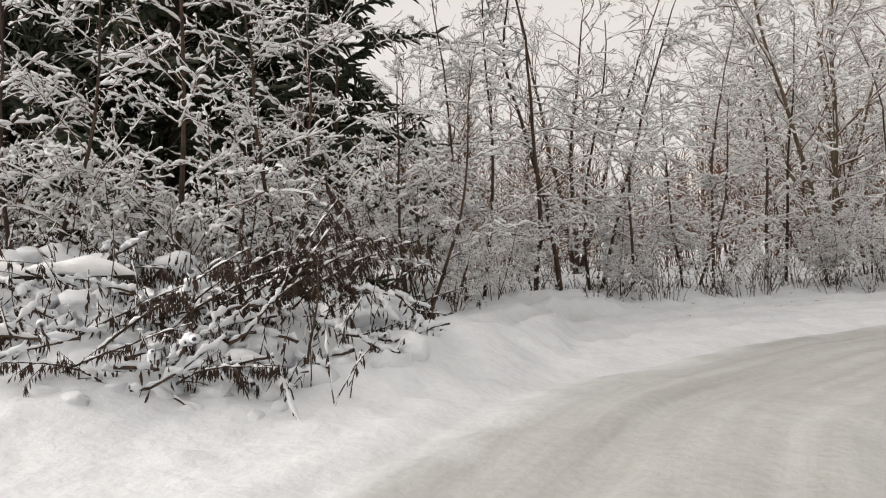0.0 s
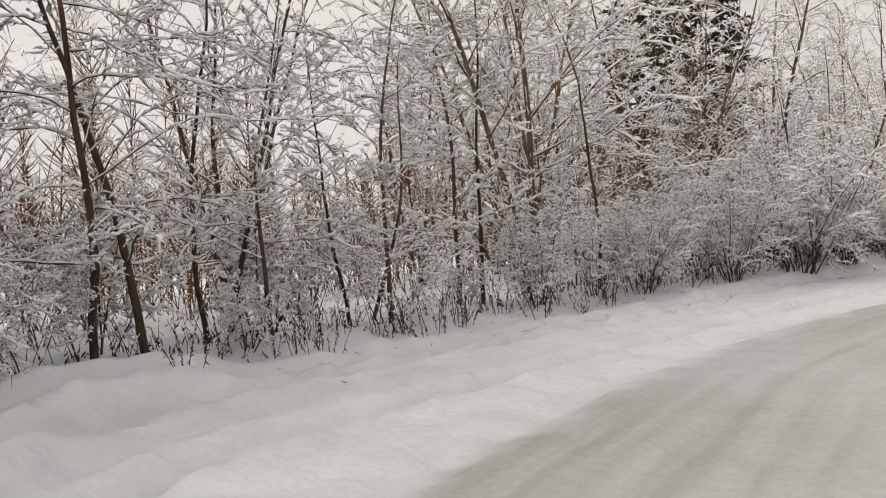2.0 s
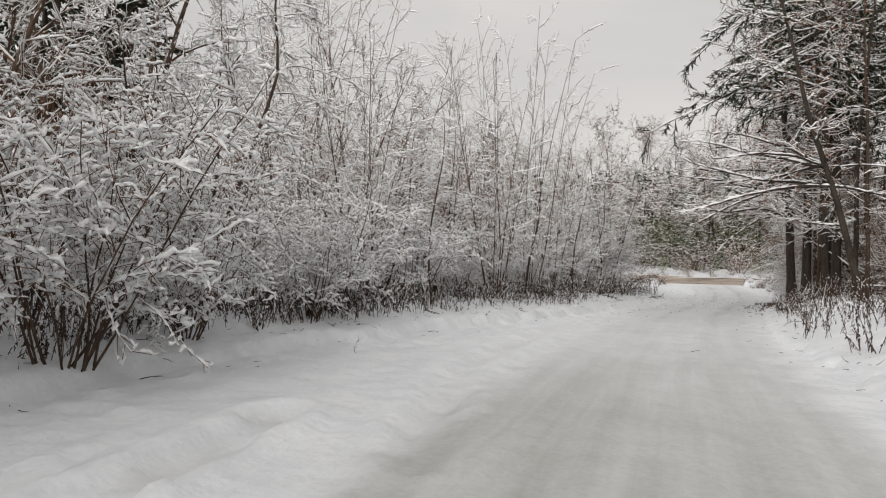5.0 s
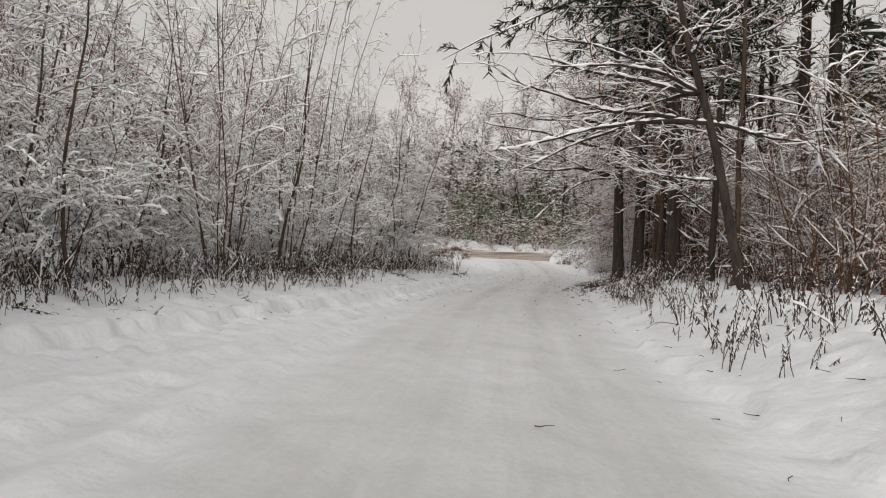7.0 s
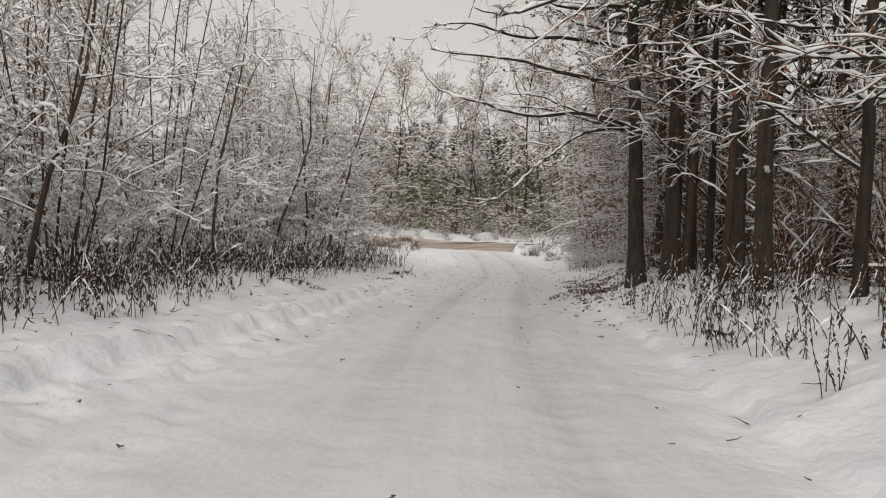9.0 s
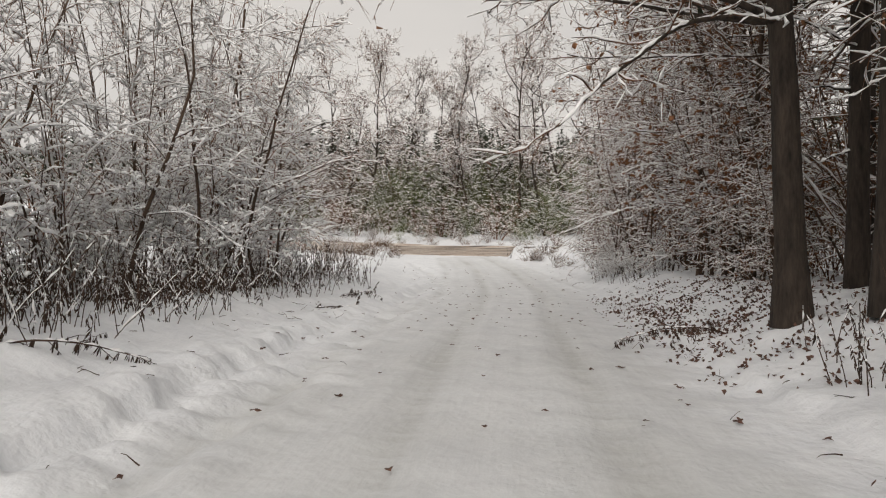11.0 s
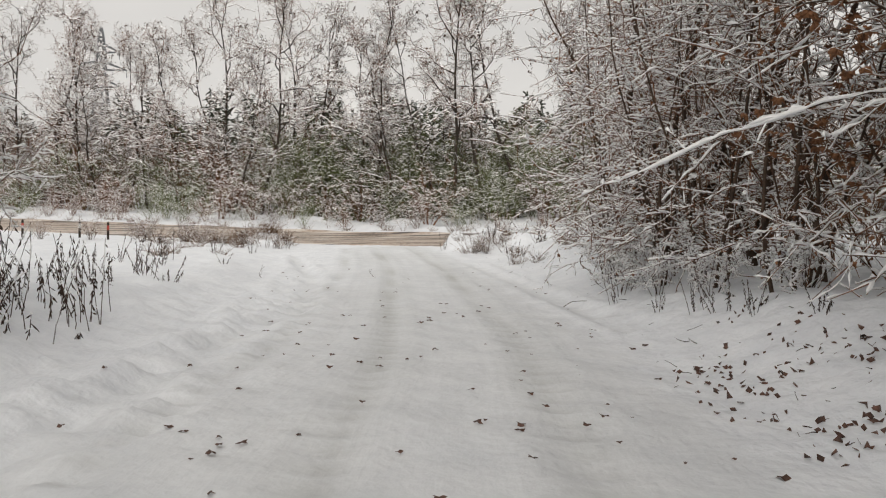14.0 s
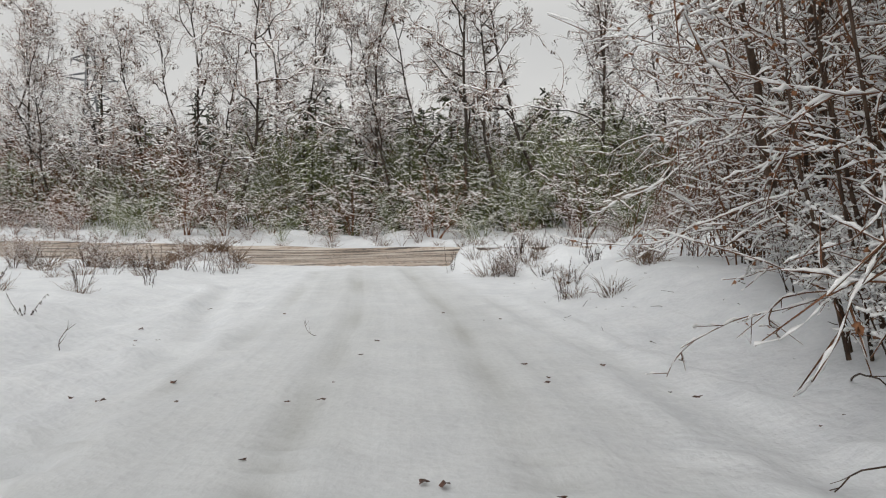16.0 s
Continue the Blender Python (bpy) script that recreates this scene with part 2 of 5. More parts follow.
OLD_RUTS = [(np.interp(np.linspace(0, len(a) - 1, 260), np.arange(len(a)), a), np.interp(np.linspace(0, len(a) - 1, 260), np.arange(len(a)), b)) for a, b in (RUTS_A, RUTS_B, RUTS_C, RUTS_D, RUTS_E, RUTS_F)]


def shelf(x, y):
    """Large shape of the ground, without ruts."""
    x, y = np.asarray(x, float), np.asarray(y, float)
    u = x - 0.245 * (y - 20) * ease(66, 88, x)
    z = np.interp(u, BASE_X, BASE_Z)
    inner = 1 - ease(78, 86, u)
    left, right = np.interp(x, LEFT_X, LEFT_Y), np.interp(x, RIGHT_X, RIGHT_Y)
    dl, dr = y - left, right - y
    z = z + inner * (0.33 * ease(0, 2.2, dl) + 0.5 * ease(0, 2.0, dr) * ease(10, 34, x) + 0.15 * ease(0, 2.0, dr))
    # crisp little ledges where the plough cut the snow
    z = z + inner * 0.17 * (ease(-0.08, 0.08, dl + 0.12 * lumps(x, y, 1.8, 35) + 0.08 * lumps(x, y, 0.5, 45)) * ease(10, 16, x) * (1 - 0.85 * ease(46, 54, x)) + 0.8 * ease(-0.09, 0.09, dr + 0.1 * lumps(x, y, 1.4, 36) + 0.08 * lumps(x, y, 0.5, 46)) * ease(15, 22, x) * (1 - 0.6 * ease(50, 58, x)))
    rough = ease(0, 1.5, np.maximum(dl, dr))
    over = ease(97, 101, u)
    z = z + inner * rough * (0.035 * lumps(x, y, 1.3, 3) + 0.028 * lumps(x, y, 0.6, 41) + 0.07 * lumps(x, y, 5.0, 4)) + over * 0.25 * lumps(x, y, 4.0, 5)
    z = z + 0.5 * np.exp(-(((x + 4.3) / 1.6) ** 2 + ((y - 8.7) / 1.0) ** 2)) * (1 + 0.4 * lumps(x, y, 0.8, 24))
    heap = np.exp(-(((x + 2.6) / 2.4) ** 2 + ((y - 8.2) / 1.9) ** 2))
    z = z + 0.42 * np.exp(-(((x + 5.4) / 2.2) ** 2 + ((y - 7.6) / 1.3) ** 2)) * (1 + 0.5 * lumps(x, y, 1.1, 23))
    z = z + heap * (0.34 + 0.24 * lumps(x, y, 0.9, 21) + 0.15 * lumps(x, y, 0.5, 22))
    # ploughed banks beside the mouth of the lane
    v = y - 22.2
    bank = 0.72 * ease(2.1, 2.9, -v) * (1 - ease(26, 32, -v)) + 0.62 * np.exp(-((v - 6.3) / 1.1) ** 4)
    z = z + np.exp(-((u - 85.0) / 1.25) ** 2) * bank * (1 + 0.2 * lumps(x, y, 1.2, 43)) + ease(70, 86, u) * (1 - ease(140, 180, u)) * 0.025 * np.clip(y - 26, 0, 40)
    # ploughed ridge along the left side
    z = z + inner * (0.1 * np.exp(-((dl - 0.25) / 0.3) ** 2) * (0.6 + 0.4 * lumps(x, y, 1.9, 6) + 0.35 * lumps(x, y, 0.7, 42)) + 0.06 * np.exp(-((dl + 0.3) / 0.8) ** 2) * lumps(x, y, 0.7, 7)) * ease(6, 14, x)
    return z


def ground_z(x, y):
    return float(shelf(np.array([float(x)]), np.array([float(y)]))[0])


def build_ground():
    xs = np.unique(np.concatenate([np.linspace(-700, -60, 14), np.linspace(-60, -8, 40), np.arange(-8, 66, 0.125), np.arange(66, 100, 0.4), np.linspace(100, 180, 70), np.linspace(180, 1200, 18)]))
    ys = np.unique(np.concatenate([np.linspace(-900, -60, 14), np.linspace(-60, 2, 44), np.arange(2, 25, 0.11), np.linspace(25, 70, 60), np.linspace(70, 1000, 18)]))
    x, y = np.meshgrid(xs, ys, indexing="ij")
    z = shelf(x, y)
    packed = np.zeros_like(x)
    for line in WHEELS:
        d = away(x, y, line)
        z -= 0.035 * np.exp(-(d / 0.16) ** 2) - 0.02 * np.exp(-((d - 0.34) / 0.12) ** 2)
        packed += 0.3 * np.exp(-(d / 0.3) ** 2) * (0.4 + 0.6 * ease(30, 48, x)) + 0.25 * np.exp(-(d / 0.12) ** 2) * ease(30, 48, x)
    d = away(x, y, track_line(0.0)) + 0.14 * lumps(x, y, 1.3, 31) + 0.08 * lumps(x, y, 0.5, 32)
    packed += (1.15 - 0.7 * ease(14, 30, x) - 0.1 * ease(44, 58, x)) * (1 - ease(1.5, 2.2, d))
    for k, line in enumerate(OLD_RUTS):
        d = away(x, y, line)
        d = d + 0.06 * lumps(x, y, 0.6, 33)
        z -= (0.075 * np.exp(-(d / 0.24) ** 4) - 0.05 * np.exp(-((d - 0.4) / 0.13) ** 2)) * (0.8 + 0.25 * lumps(x, y, 1.1, 34)) * (1.5 if k < 3 else 0.7)
        # old ruts: pressed snow, plus their inner shade put into the packed tone
        packed += (0.55 if k < 3 else 0.25) * np.exp(-(d / 0.2) ** 2) * np.clip(0.75 + 0.5 * lumps(x, y, 1.5, 37), 0, 1)
        z += 0.035 * np.exp(-((d - 0.45) / 0.25) ** 2) * np.clip(lumps(x, y, 0.34, 38), 0, 1)
    inside = (x > -8) & (x < 90)
    off_lane = ease(1.9, 3.2, away(x, y, track_line(0.0)))
    z += inside * (0.012 * lumps(x, y, 0.6, 8) + 0.012 * lumps(x, y, 1.9, 9) + off_lane * (0.026 * np.maximum(lumps(x, y, 0.42, 51), -0.4) + 0.045 * np.abs(lumps(x, y, 0.85, 52)) * np.clip(lumps(x, y, 3.0, 53) + 0.4, 0, 1)))
    # foot and paw prints beside the road end
    r = np.random.default_rng(12)
    for k in range(26):
        px, py = 64.5 + k % 13 * 0.42 + r.uniform(-0.1, 0.1), 21.3 + (k // 13) * 0.45 + k % 13 * 0.12 + r.uniform(-0.08, 0.08)
        z -= 0.05 * np.exp(-(((x - px) / 0.16) ** 2 + ((y - py) / 0.12) ** 2))
    for k in range(60):
        px = r.uniform(7, 30)
        py = np.interp(px, LEFT_X, LEFT_Y) - r.uniform(0.2, 1.8)
        z -= r.uniform(0.02, 0.04) * np.exp(-(((x - px) / 0.2) ** 2 + ((y - py) / 0.14) ** 2))
    v = np.stack([x, y, z], -1).reshape(-1, 3)
    i = np.arange(len(xs) - 1)[:, None] * len(ys) + np.arange(len(ys) - 1)[None, :]
    f = np.stack([i, i + len(ys), i + len(ys) + 1, i + 1], -1).reshape(-1, 4)
    me = bpy.data.meshes.new("ground")
    me.from_pydata(v, [], f)
    at = me.attributes.new("packed", "FLOAT", "POINT")
    at.data.foreach_set("value", np.clip(packed, 0, 1.2).reshape(-1).astype(np.float32))
    cx, cy = track_line(0.0)
    run = np.concatenate([[0], np.cumsum(np.hypot(np.diff(cx), np.diff(cy)))])
    best, off, far = np.full(x.shape, 1e9), np.zeros(x.shape), np.zeros(x.shape)
    for k in range(1, len(cx) - 1, 2):
        d2 = (x - cx[k]) ** 2 + (y - cy[k]) ** 2
        tx, ty = cx[k + 1] - cx[k - 1], cy[k + 1] - cy[k - 1]
        ln = math.hypot(tx, ty)
        closer = d2 < best
        best = np.where(closer, d2, best)
        off = np.where(closer, ((y - cy[k]) * tx - (x - cx[k]) * ty) / ln, off)
        far = np.where(closer, run[k] + ((x - cx[k]) * tx + (y - cy[k]) * ty) / ln, far)
    lane = me.attributes.new("lane", "FLOAT_VECTOR", "POINT")
    lane.data.foreach_set("vector", np.stack([off, far, off * 0], -1).reshape(-1).astype(np.float32))
    me.shade_smooth()
    me.materials.append(GROUND_SNOW)
    return tagged(new("ground", me), "snow-covered uneven ground with packed wheel tracks", "ground", kind="structure")


build_ground()


def build_crossroad():
    """A brown, slushy carriageway that crosses the end of the lane, with ridges of slush between wheel lanes."""
    us = np.linspace(87.3, 95.3, 41)
    ys = np.concatenate([np.linspace(-260, -20, 12), np.linspace(-12, 90, 60), np.linspace(100, 300, 12)])
    u, y = np.meshgrid(us, ys, indexing="ij")
    x = u + 0.245 * (y - 20)
    z = shelf(x, y) + 0.03
    for c, h in ((88.0, 0.07), (90.2, 0.05), (92.1, 0.06), (93.6, 0.06), (95.0, 0.16)):
        z += h * np.exp(-((u - c) / 0.22) ** 2) * (0.75 + 0.25 * np.sin(y * 0.9 + c))
    edge = np.minimum(u - us[0], us[-1] - u)
    z -= 0.08 * np.exp(-(edge / 0.12) ** 2)
    v = np.stack([x, y, z], -1).reshape(-1, 3)
    i = np.arange(len(us) - 1)[:, None] * len(ys) + np.arange(len(ys) - 1)[None, :]
    f = np.stack([i, i + 1, i + len(ys) + 1, i + len(ys)], -1).reshape(-1, 4)[:, ::-1]
    me = bpy.data.meshes.new("road")
    me.from_pydata(v, [], f)
    me.shade_smooth()
    me.materials.append(slush_material())
    tagged(new("road", me), "brown wet slushy road crossing behind the snow", "road", kind="structure")


build_crossroad()


# ---- growing plants ----
def unit(v):
    return v / np.maximum(np.linalg.norm(v, axis=-1, keepdims=True), 1e-9)


def shoots(r, start, d, length, n, wobble=0.1, bend=0.0):
    """Wavy shoots from start along d: array (shoots, nodes, 3). bend lifts (+) or droops (-) them on the way."""
    d, p = unit(np.array(d, float)), np.array(start, float)
    step = (np.asarray(length) / (n - 1)).reshape(-1, 1)
    out = [p]
    for _ in range(n - 1):
        d = d + r.normal(0, wobble, d.shape)
        d[:, 2] += bend
        d = unit(d)
        p = p + d * step
        out.append(p)
    return np.stack(out, 1)


def sprout(r, P, per, u0, u1, angle, flat=1.0, spread=0.25):
    """Bases and directions of per side shoots on each shoot of P; flat below 1 keeps them level."""
    M, n, _ = P.shape
    i = np.repeat(np.arange(M), per)
    u = (np.tile(np.arange(per), M) + r.uniform(0, 1, M * per)) / per * (u1 - u0) + u0
    k = np.minimum((u * (n - 1)).astype(int), n - 2)
    w = (u * (n - 1) - k)[:, None]
    base = P[i, k] * (1 - w) + P[i, k + 1] * w
    t = unit(P[i, k + 1] - P[i, k])
    v = r.normal(0, 1, t.shape)
    v[:, 2] *= flat
    v = unit(v - t * (v * t).sum(1, keepdims=True))
    a = np.radians(angle) * (1 + r.normal(0, spread, len(i)))[:, None]
    return base, t * np.cos(a) + v * np.sin(a), u, i


def taper(M, n, r0, r1, power=1.0):
    s = np.linspace(0, 1, n) ** power
    return np.asarray(r0).reshape(-1, 1) * (1 - s) + np.asarray(r1).reshape(-1, 1) * s + np.zeros((M, n))


def frames_of(P):
    t = unit(np.gradient(P, axis=1))
    ref = np.where(np.abs(t[..., 2:3]) > 0.92, np.array([1.0, 0, 0]), np.array([0, 0, 1.0]))
    side = unit(np.cross(t, ref))
    return t, side, np.cross(side, t)


def tubes(P, R, k):
    """Tapered tubes with k sides round shoots: vertices and four-sided faces."""
    M, n, _ = P.shape
    t, side, up = frames_of(P)
    a = np.arange(k) / k * 2 * math.pi + math.pi / 2
    V = P[:, :, None] + R[:, :, None, None] * (np.cos(a)[:, None] * side[:, :, None] + np.sin(a)[:, None] * up[:, :, None])
    m, j, s = np.meshgrid(np.arange(M), np.arange(n - 1), np.arange(k), indexing="ij")
    q = lambda jj, ss: (m * n + jj) * k + ss % k
    F = np.stack([q(j, s), q(j, s + 1), q(j + 1, s + 1), q(j + 1, s)], -1).reshape(-1, 4)
    return V.reshape(-1, 3), F


def snow_along(r, P, R, thick, gaps=0.15, k=3, tip=0.35):
    """Ridges of snow lying along the upper side of shoots; thick: half width in metres; steep stretches hold less."""
    M, n, _ = P.shape
    t, side, up = frames_of(P)
    hold = np.clip(1.15 - t[..., 2] ** 2 * 1.1, 0.12, 1)
    S = thick * r.uniform(0.2, 1.65, (M, n)) * hold * np.where(r.uniform(0, 1, (M, n)) < gaps, 0.12, 1)
    S[:, 0] *= 0.5
    S[:, -1] *= tip
    level = np.array([0, 0, 1.0])
    C = P + level * (R * 0.7 + S * 0.45)[..., None] + r.normal(0, 0.3, P.shape) * S[..., None]
    a = np.arange(k) / k * 2 * math.pi + math.pi / 2
    V = C[:, :, None] + S[:, :, None, None] * (1.0 * np.cos(a)[:, None] * side[:, :, None] + 0.85 * np.sin(a)[:, None] * up[:, :, None])
    m, j, s = np.meshgrid(np.arange(M), np.arange(n - 1), np.arange(k), indexing="ij")
    q = lambda jj, ss: (m * n + jj) * k + ss % k
    F = np.stack([q(j, s), q(j, s + 1), q(j + 1, s + 1), q(j + 1, s)], -1).reshape(-1, 4)
    return V.reshape(-1, 3), F


def resample(P, R, n):
    """The same shoots with n nodes."""
    s = np.linspace(0, P.shape[1] - 1, n)
    k = np.minimum(s.astype(int), P.shape[1] - 2)
    w = s - k
    return P[:, k] * (1 - w)[:, None] + P[:, k + 1] * w[:, None], R[:, k] * (1 - w) + R[:, k + 1] * w


def snow_beads(r, P, R, thick, n, gaps=0.3):
    """Snow in lumpy, often pinched-off ridges along shoots."""
    return snow_along(r, *resample(P, R, 2 * n + 1), thick, gaps, 3, 0.8)


OCT_F = np.array([(0, 2, 4), (2, 1, 4), (1, 3, 4), (3, 0, 4), (2, 0, 5), (1, 2, 5), (3, 1, 5), (0, 3, 5)])


def clumps(r, C, D, size, squash=0.6):
    """Small uneven lumps of snow at C, drawn out along D."""
    M = len(C)
    d = unit(D)
    side = unit(np.cross(d, np.array([0, 0, 1.0]) + r.normal(0, 0.1, (M, 3))))
    up = np.cross(side, d)
    s = size * r.uniform(0.5, 1.5, (M, 6))
    ax = np.stack([d * 1.5, -d * 1.5, side, -side, up * squash * 1.3, -up * squash * 0.6], 1)
    V = C[:, None] + ax * s[..., None]
    F = (np.arange(M)[:, None, None] * 6 + OCT_F[None]).reshape(-1, 3)
    return V.reshape(-1, 3), F


def leaves(r, C, length, width, droop=0.8, curl=0.3):
    """Hanging or lying leaves: four-sided, bent blades with their bases at C."""
    M = len(C)
    d = unit(r.normal(0, 1, (M, 3)) * (1, 1, 0.4) - np.array([0, 0, droop]))
    w = unit(np.cross(d, r.normal(0, 1, (M, 3))))
    nrm = np.cross(d, w)
    L, W = length * r.uniform(0.6, 1.3, (M, 1)), width * r.uniform(0.6, 1.3, (M, 1))
    V = np.stack([C, C + d * L * 0.5 + w * W + nrm * L * curl * 0.5, C + d * L + nrm * L * curl * r.uniform(-1, 1, (M, 1)), C + d * L * 0.5 - w * W], 1)
    V2 = V + (nrm * 0.003)[:, None]
    q = np.arange(M)[:, None] * 8
    F = np.concatenate([q + (0, 1, 2, 3), q + (7, 6, 5, 4), q + (0, 4, 5, 1), q + (1, 5, 6, 2), q + (2, 6, 7, 3), q + (3, 7, 4, 0)])
    return np.concatenate([V, V2], 1).reshape(-1, 3), F


def each(name, P, R, k, mat, parent):
    """One part for each shoot."""
    return [part(name, tubes(P[j:j + 1], R[j:j + 1], k), mat, parent) for j in range(len(P))]


def merge(*meshes):
    vs, fs, at = [], [], 0
    for v, f in meshes:
        vs.append(v)
        fs += (f + at).tolist()
        at += len(v)
    return np.concatenate(vs), fs


def part(name, mesh, mat, parent=None, label=""):
    """One mesh object under a thing or a part."""
    me = bpy.data.meshes.new(name)
    me.from_pydata(mesh[0], [], mesh[1] if isinstance(mesh[1], list) else mesh[1].tolist())
    me.shade_smooth()
    me.materials.append(mat)
    ob = new(name, me)
    ob.parent = parent
    many = name in ("snow_cover", "crown", "withered_leaves", "dead_leaves", "needles", "pod_fringe", "bough_wood", "tuft", "spray")
    return tagged(ob, label, kind="stuff" if many else "")


def thing(name, label, category, group="", kind=""):
    return tagged(new(name), label, category, group, kind)


class Kit:
    """Plants of one kind in a few shapes; put() sets the first of each shape itself and copies it after that."""

    def __init__(self, makers):
        self.makers, self.roots, self.turn = makers, [None] * len(makers), 0

    def put(self, x, y, rot=None, size=1.0, which=None, sink=0.05, lean=(0, 0), z=None):
        k = self.turn % len(self.makers) if which is None else which
        self.turn += 1
        rot = random.uniform(0, 360) if rot is None else rot
        m = pose(x, y, (ground_z(x, y) if z is None else z) - sink, lean[0], lean[1], rot) @ Matrix.Scale(size, 4)
        if self.roots[k] is None:
            self.roots[k] = self.makers[k]()
            self.roots[k].matrix_basis = m
            return self.roots[k]
        root = self.roots[k]
        keep = root.matrix_basis.copy()
        root.scale = (1, 1, 1)
        c = copy_thing(root, m)
        root.matrix_basis = keep
        return c


# ---- kinds of plants ----
def make_bush(seed, h=3.0, stems=7, splay=0.38, snow=1.0, per=10, fine=11, leafy=0, label="leafless brown-stemmed bush with arching twigs under heavy snow", far=False):
    r = np.random.default_rng(seed)
    root = thing("bush", label, "bush", "bushes along the lane")
    a = r.uniform(0, 6.28, stems)
    out = np.stack([np.cos(a), np.sin(a), np.zeros(stems)], 1)
    s0 = out * r.uniform(0.02, 0.32, (stems, 1))
    P0 = shoots(r, s0, out * r.uniform(0.1, 2 * splay, (stems, 1)) + (0, 0, 1), h * r.uniform(0.6, 1.1, stems), 8, 0.07, -0.035)
    R0 = taper(stems, 8, r.uniform(0.012, 0.022, stems), 0.005)
    b, d, u, i = sprout(r, P0, per, 0.2, 0.98, 55, 0.7)
    P1 = shoots(r, b, d, h * r.uniform(0.18, 0.4, len(b)) * (1.15 - 0.5 * u), 5, 0.24, -0.06)
    R1 = taper(len(b), 5, 0.009, 0.004)
    b2, d2, u2, i2 = sprout(r, P1, fine, 0.15, 1.0, 55, 0.7)
    P2 = shoots(r, b2, d2, h * r.uniform(0.03, 0.09, len(b2)), 4, 0.4, -0.03)
    R2 = taper(len(b2), 4, 0.006, 0.003)
    if not far:
        each("stem", P0, R0, 5, BARK, root)
    part("crown", merge(tubes(P1, R1, 3), tubes(*resample(P2, R2, 2), 3), *([tubes(P0, R0, 4)] if far else [])), TWIG, root)
    e = r.integers(0, len(P2), len(P2) // 2)
    part("snow_cover", merge(snow_beads(r, P0, R0, 0.024 * snow, 9, 0.4), snow_along(r, *resample(P1, R1, 18), 0.022 * snow, 0.2, 4), snow_beads(r, P2, R2, 0.022 * snow, 3, 0.2),
                             clumps(r, P2[e, 3] + (0, 0, 0.01), r.normal(0, 1, (len(e), 3)), 0.026 * snow)), SNOW, root)
    if leafy:
        e = r.integers(0, len(P2), leafy)
        part("dead_leaves", leaves(r, P2[e, 1], 0.08, 0.02), DEADLEAF, root)
    return root


def make_sapling(seed, h=7.0, trunks=1, snow=1.0, rad=0.045, name="young_tree", label="slender leafless young tree with snow along its branches", mat=None, ang=58, per=20, rise=0.02, fine=10):
    r = np.random.default_rng(seed)
    root = thing(name, label, "tree", "young trees along the lane")
    a = r.uniform(0, 6.28, trunks)
    s0 = np.stack([np.cos(a), np.sin(a), np.zeros(trunks)], 1) * (0.22 if trunks > 1 else 0)
    P0 = shoots(r, s0, s0 * 0.6 + r.normal(0, 0.05, (trunks, 3)) + (0, 0, 1), h * r.uniform(0.8, 1.05, trunks), 14, 0.055, 0.01)
    R0 = taper(trunks, 14, rad * r.uniform(0.7, 1.1, trunks), 0.008)
    b, d, u, i = sprout(r, P0, per, 0.16, 1.0, ang)
    P1 = shoots(r, b, d, h * r.uniform(0.14, 0.3, len(b)) * (1.2 - 0.75 * u), 6, 0.18, rise)
    R1 = taper(len(b), 6, min(rad * 0.3, 0.016) * (1.2 - 0.8 * u), 0.004)
    b2, d2, u2, i2 = sprout(r, P1, fine, 0.2, 1.0, 48, 0.6)
    P2 = shoots(r, b2, d2, h * r.uniform(0.025, 0.075, len(b2)), 4, 0.36, -0.04)
    R2 = taper(len(b2), 4, 0.006, 0.003)
    each("trunk", P0, R0, 7, mat or BARK, root)
    part("crown", merge(tubes(P1, R1, 3), tubes(*resample(P2, R2, 2), 3)), TWIG, root)
    e = r.integers(0, len(P2), len(P2) // 4)
    part("snow_cover", merge(snow_beads(r, P0, R0, 0.024 * snow, 14, 0.45), snow_along(r, *resample(P1, R1, 20), 0.024 * snow, 0.18), snow_beads(r, P2, R2, 0.025 * snow, 3, 0.2),
                       clumps(r, P2[e, 2], P2[e, 2] - P2[e, 1], 0.03 * snow)), SNOW, root)
    return root


def make_birch(seed, h=13.0, snow=1.0):
    r = np.random.default_rng(seed)
    root = thing("birch", "tall birch with a pale trunk and fine frosted twigs", "tree", "birches behind the bushes")
    P0 = shoots(r, np.zeros((1, 3)), np.array([[0, 0, 1.0]]), np.array([h]), 16, 0.025, 0.01)
    R0 = taper(1, 16, 0.10, 0.012)
    b, d, u, i = sprout(r, P0, 34, 0.25, 1.0, 38)
    P1 = shoots(r, b, d, h * r.uniform(0.16, 0.26, len(b)) * (1.25 - 0.85 * u), 7, 0.08, 0.0)
    R1 = taper(len(b), 7, 0.032 * (1.2 - 0.85 * u), 0.005)
    b2, d2, u2, i2 = sprout(r, P1, 9, 0.25, 1.0, 38)
    P2 = shoots(r, b2, d2, r.uniform(0.5, 1.3, len(b2)), 4, 0.1, -0.1)
    R2 = taper(len(b2), 4, 0.008, 0.003)
    part("trunk", tubes(P0, R0, 8), BIRCH_BARK, root)
    part("crown", merge(tubes(P1, R1, 3), tubes(*resample(P2, R2, 2), 3)), TWIG, root)
    part("snow_cover", merge(snow_along(r, P1, R1, 0.03 * snow), snow_along(r, P2, R2, 0.02 * snow, 0.25)), SNOW, root)
    return root


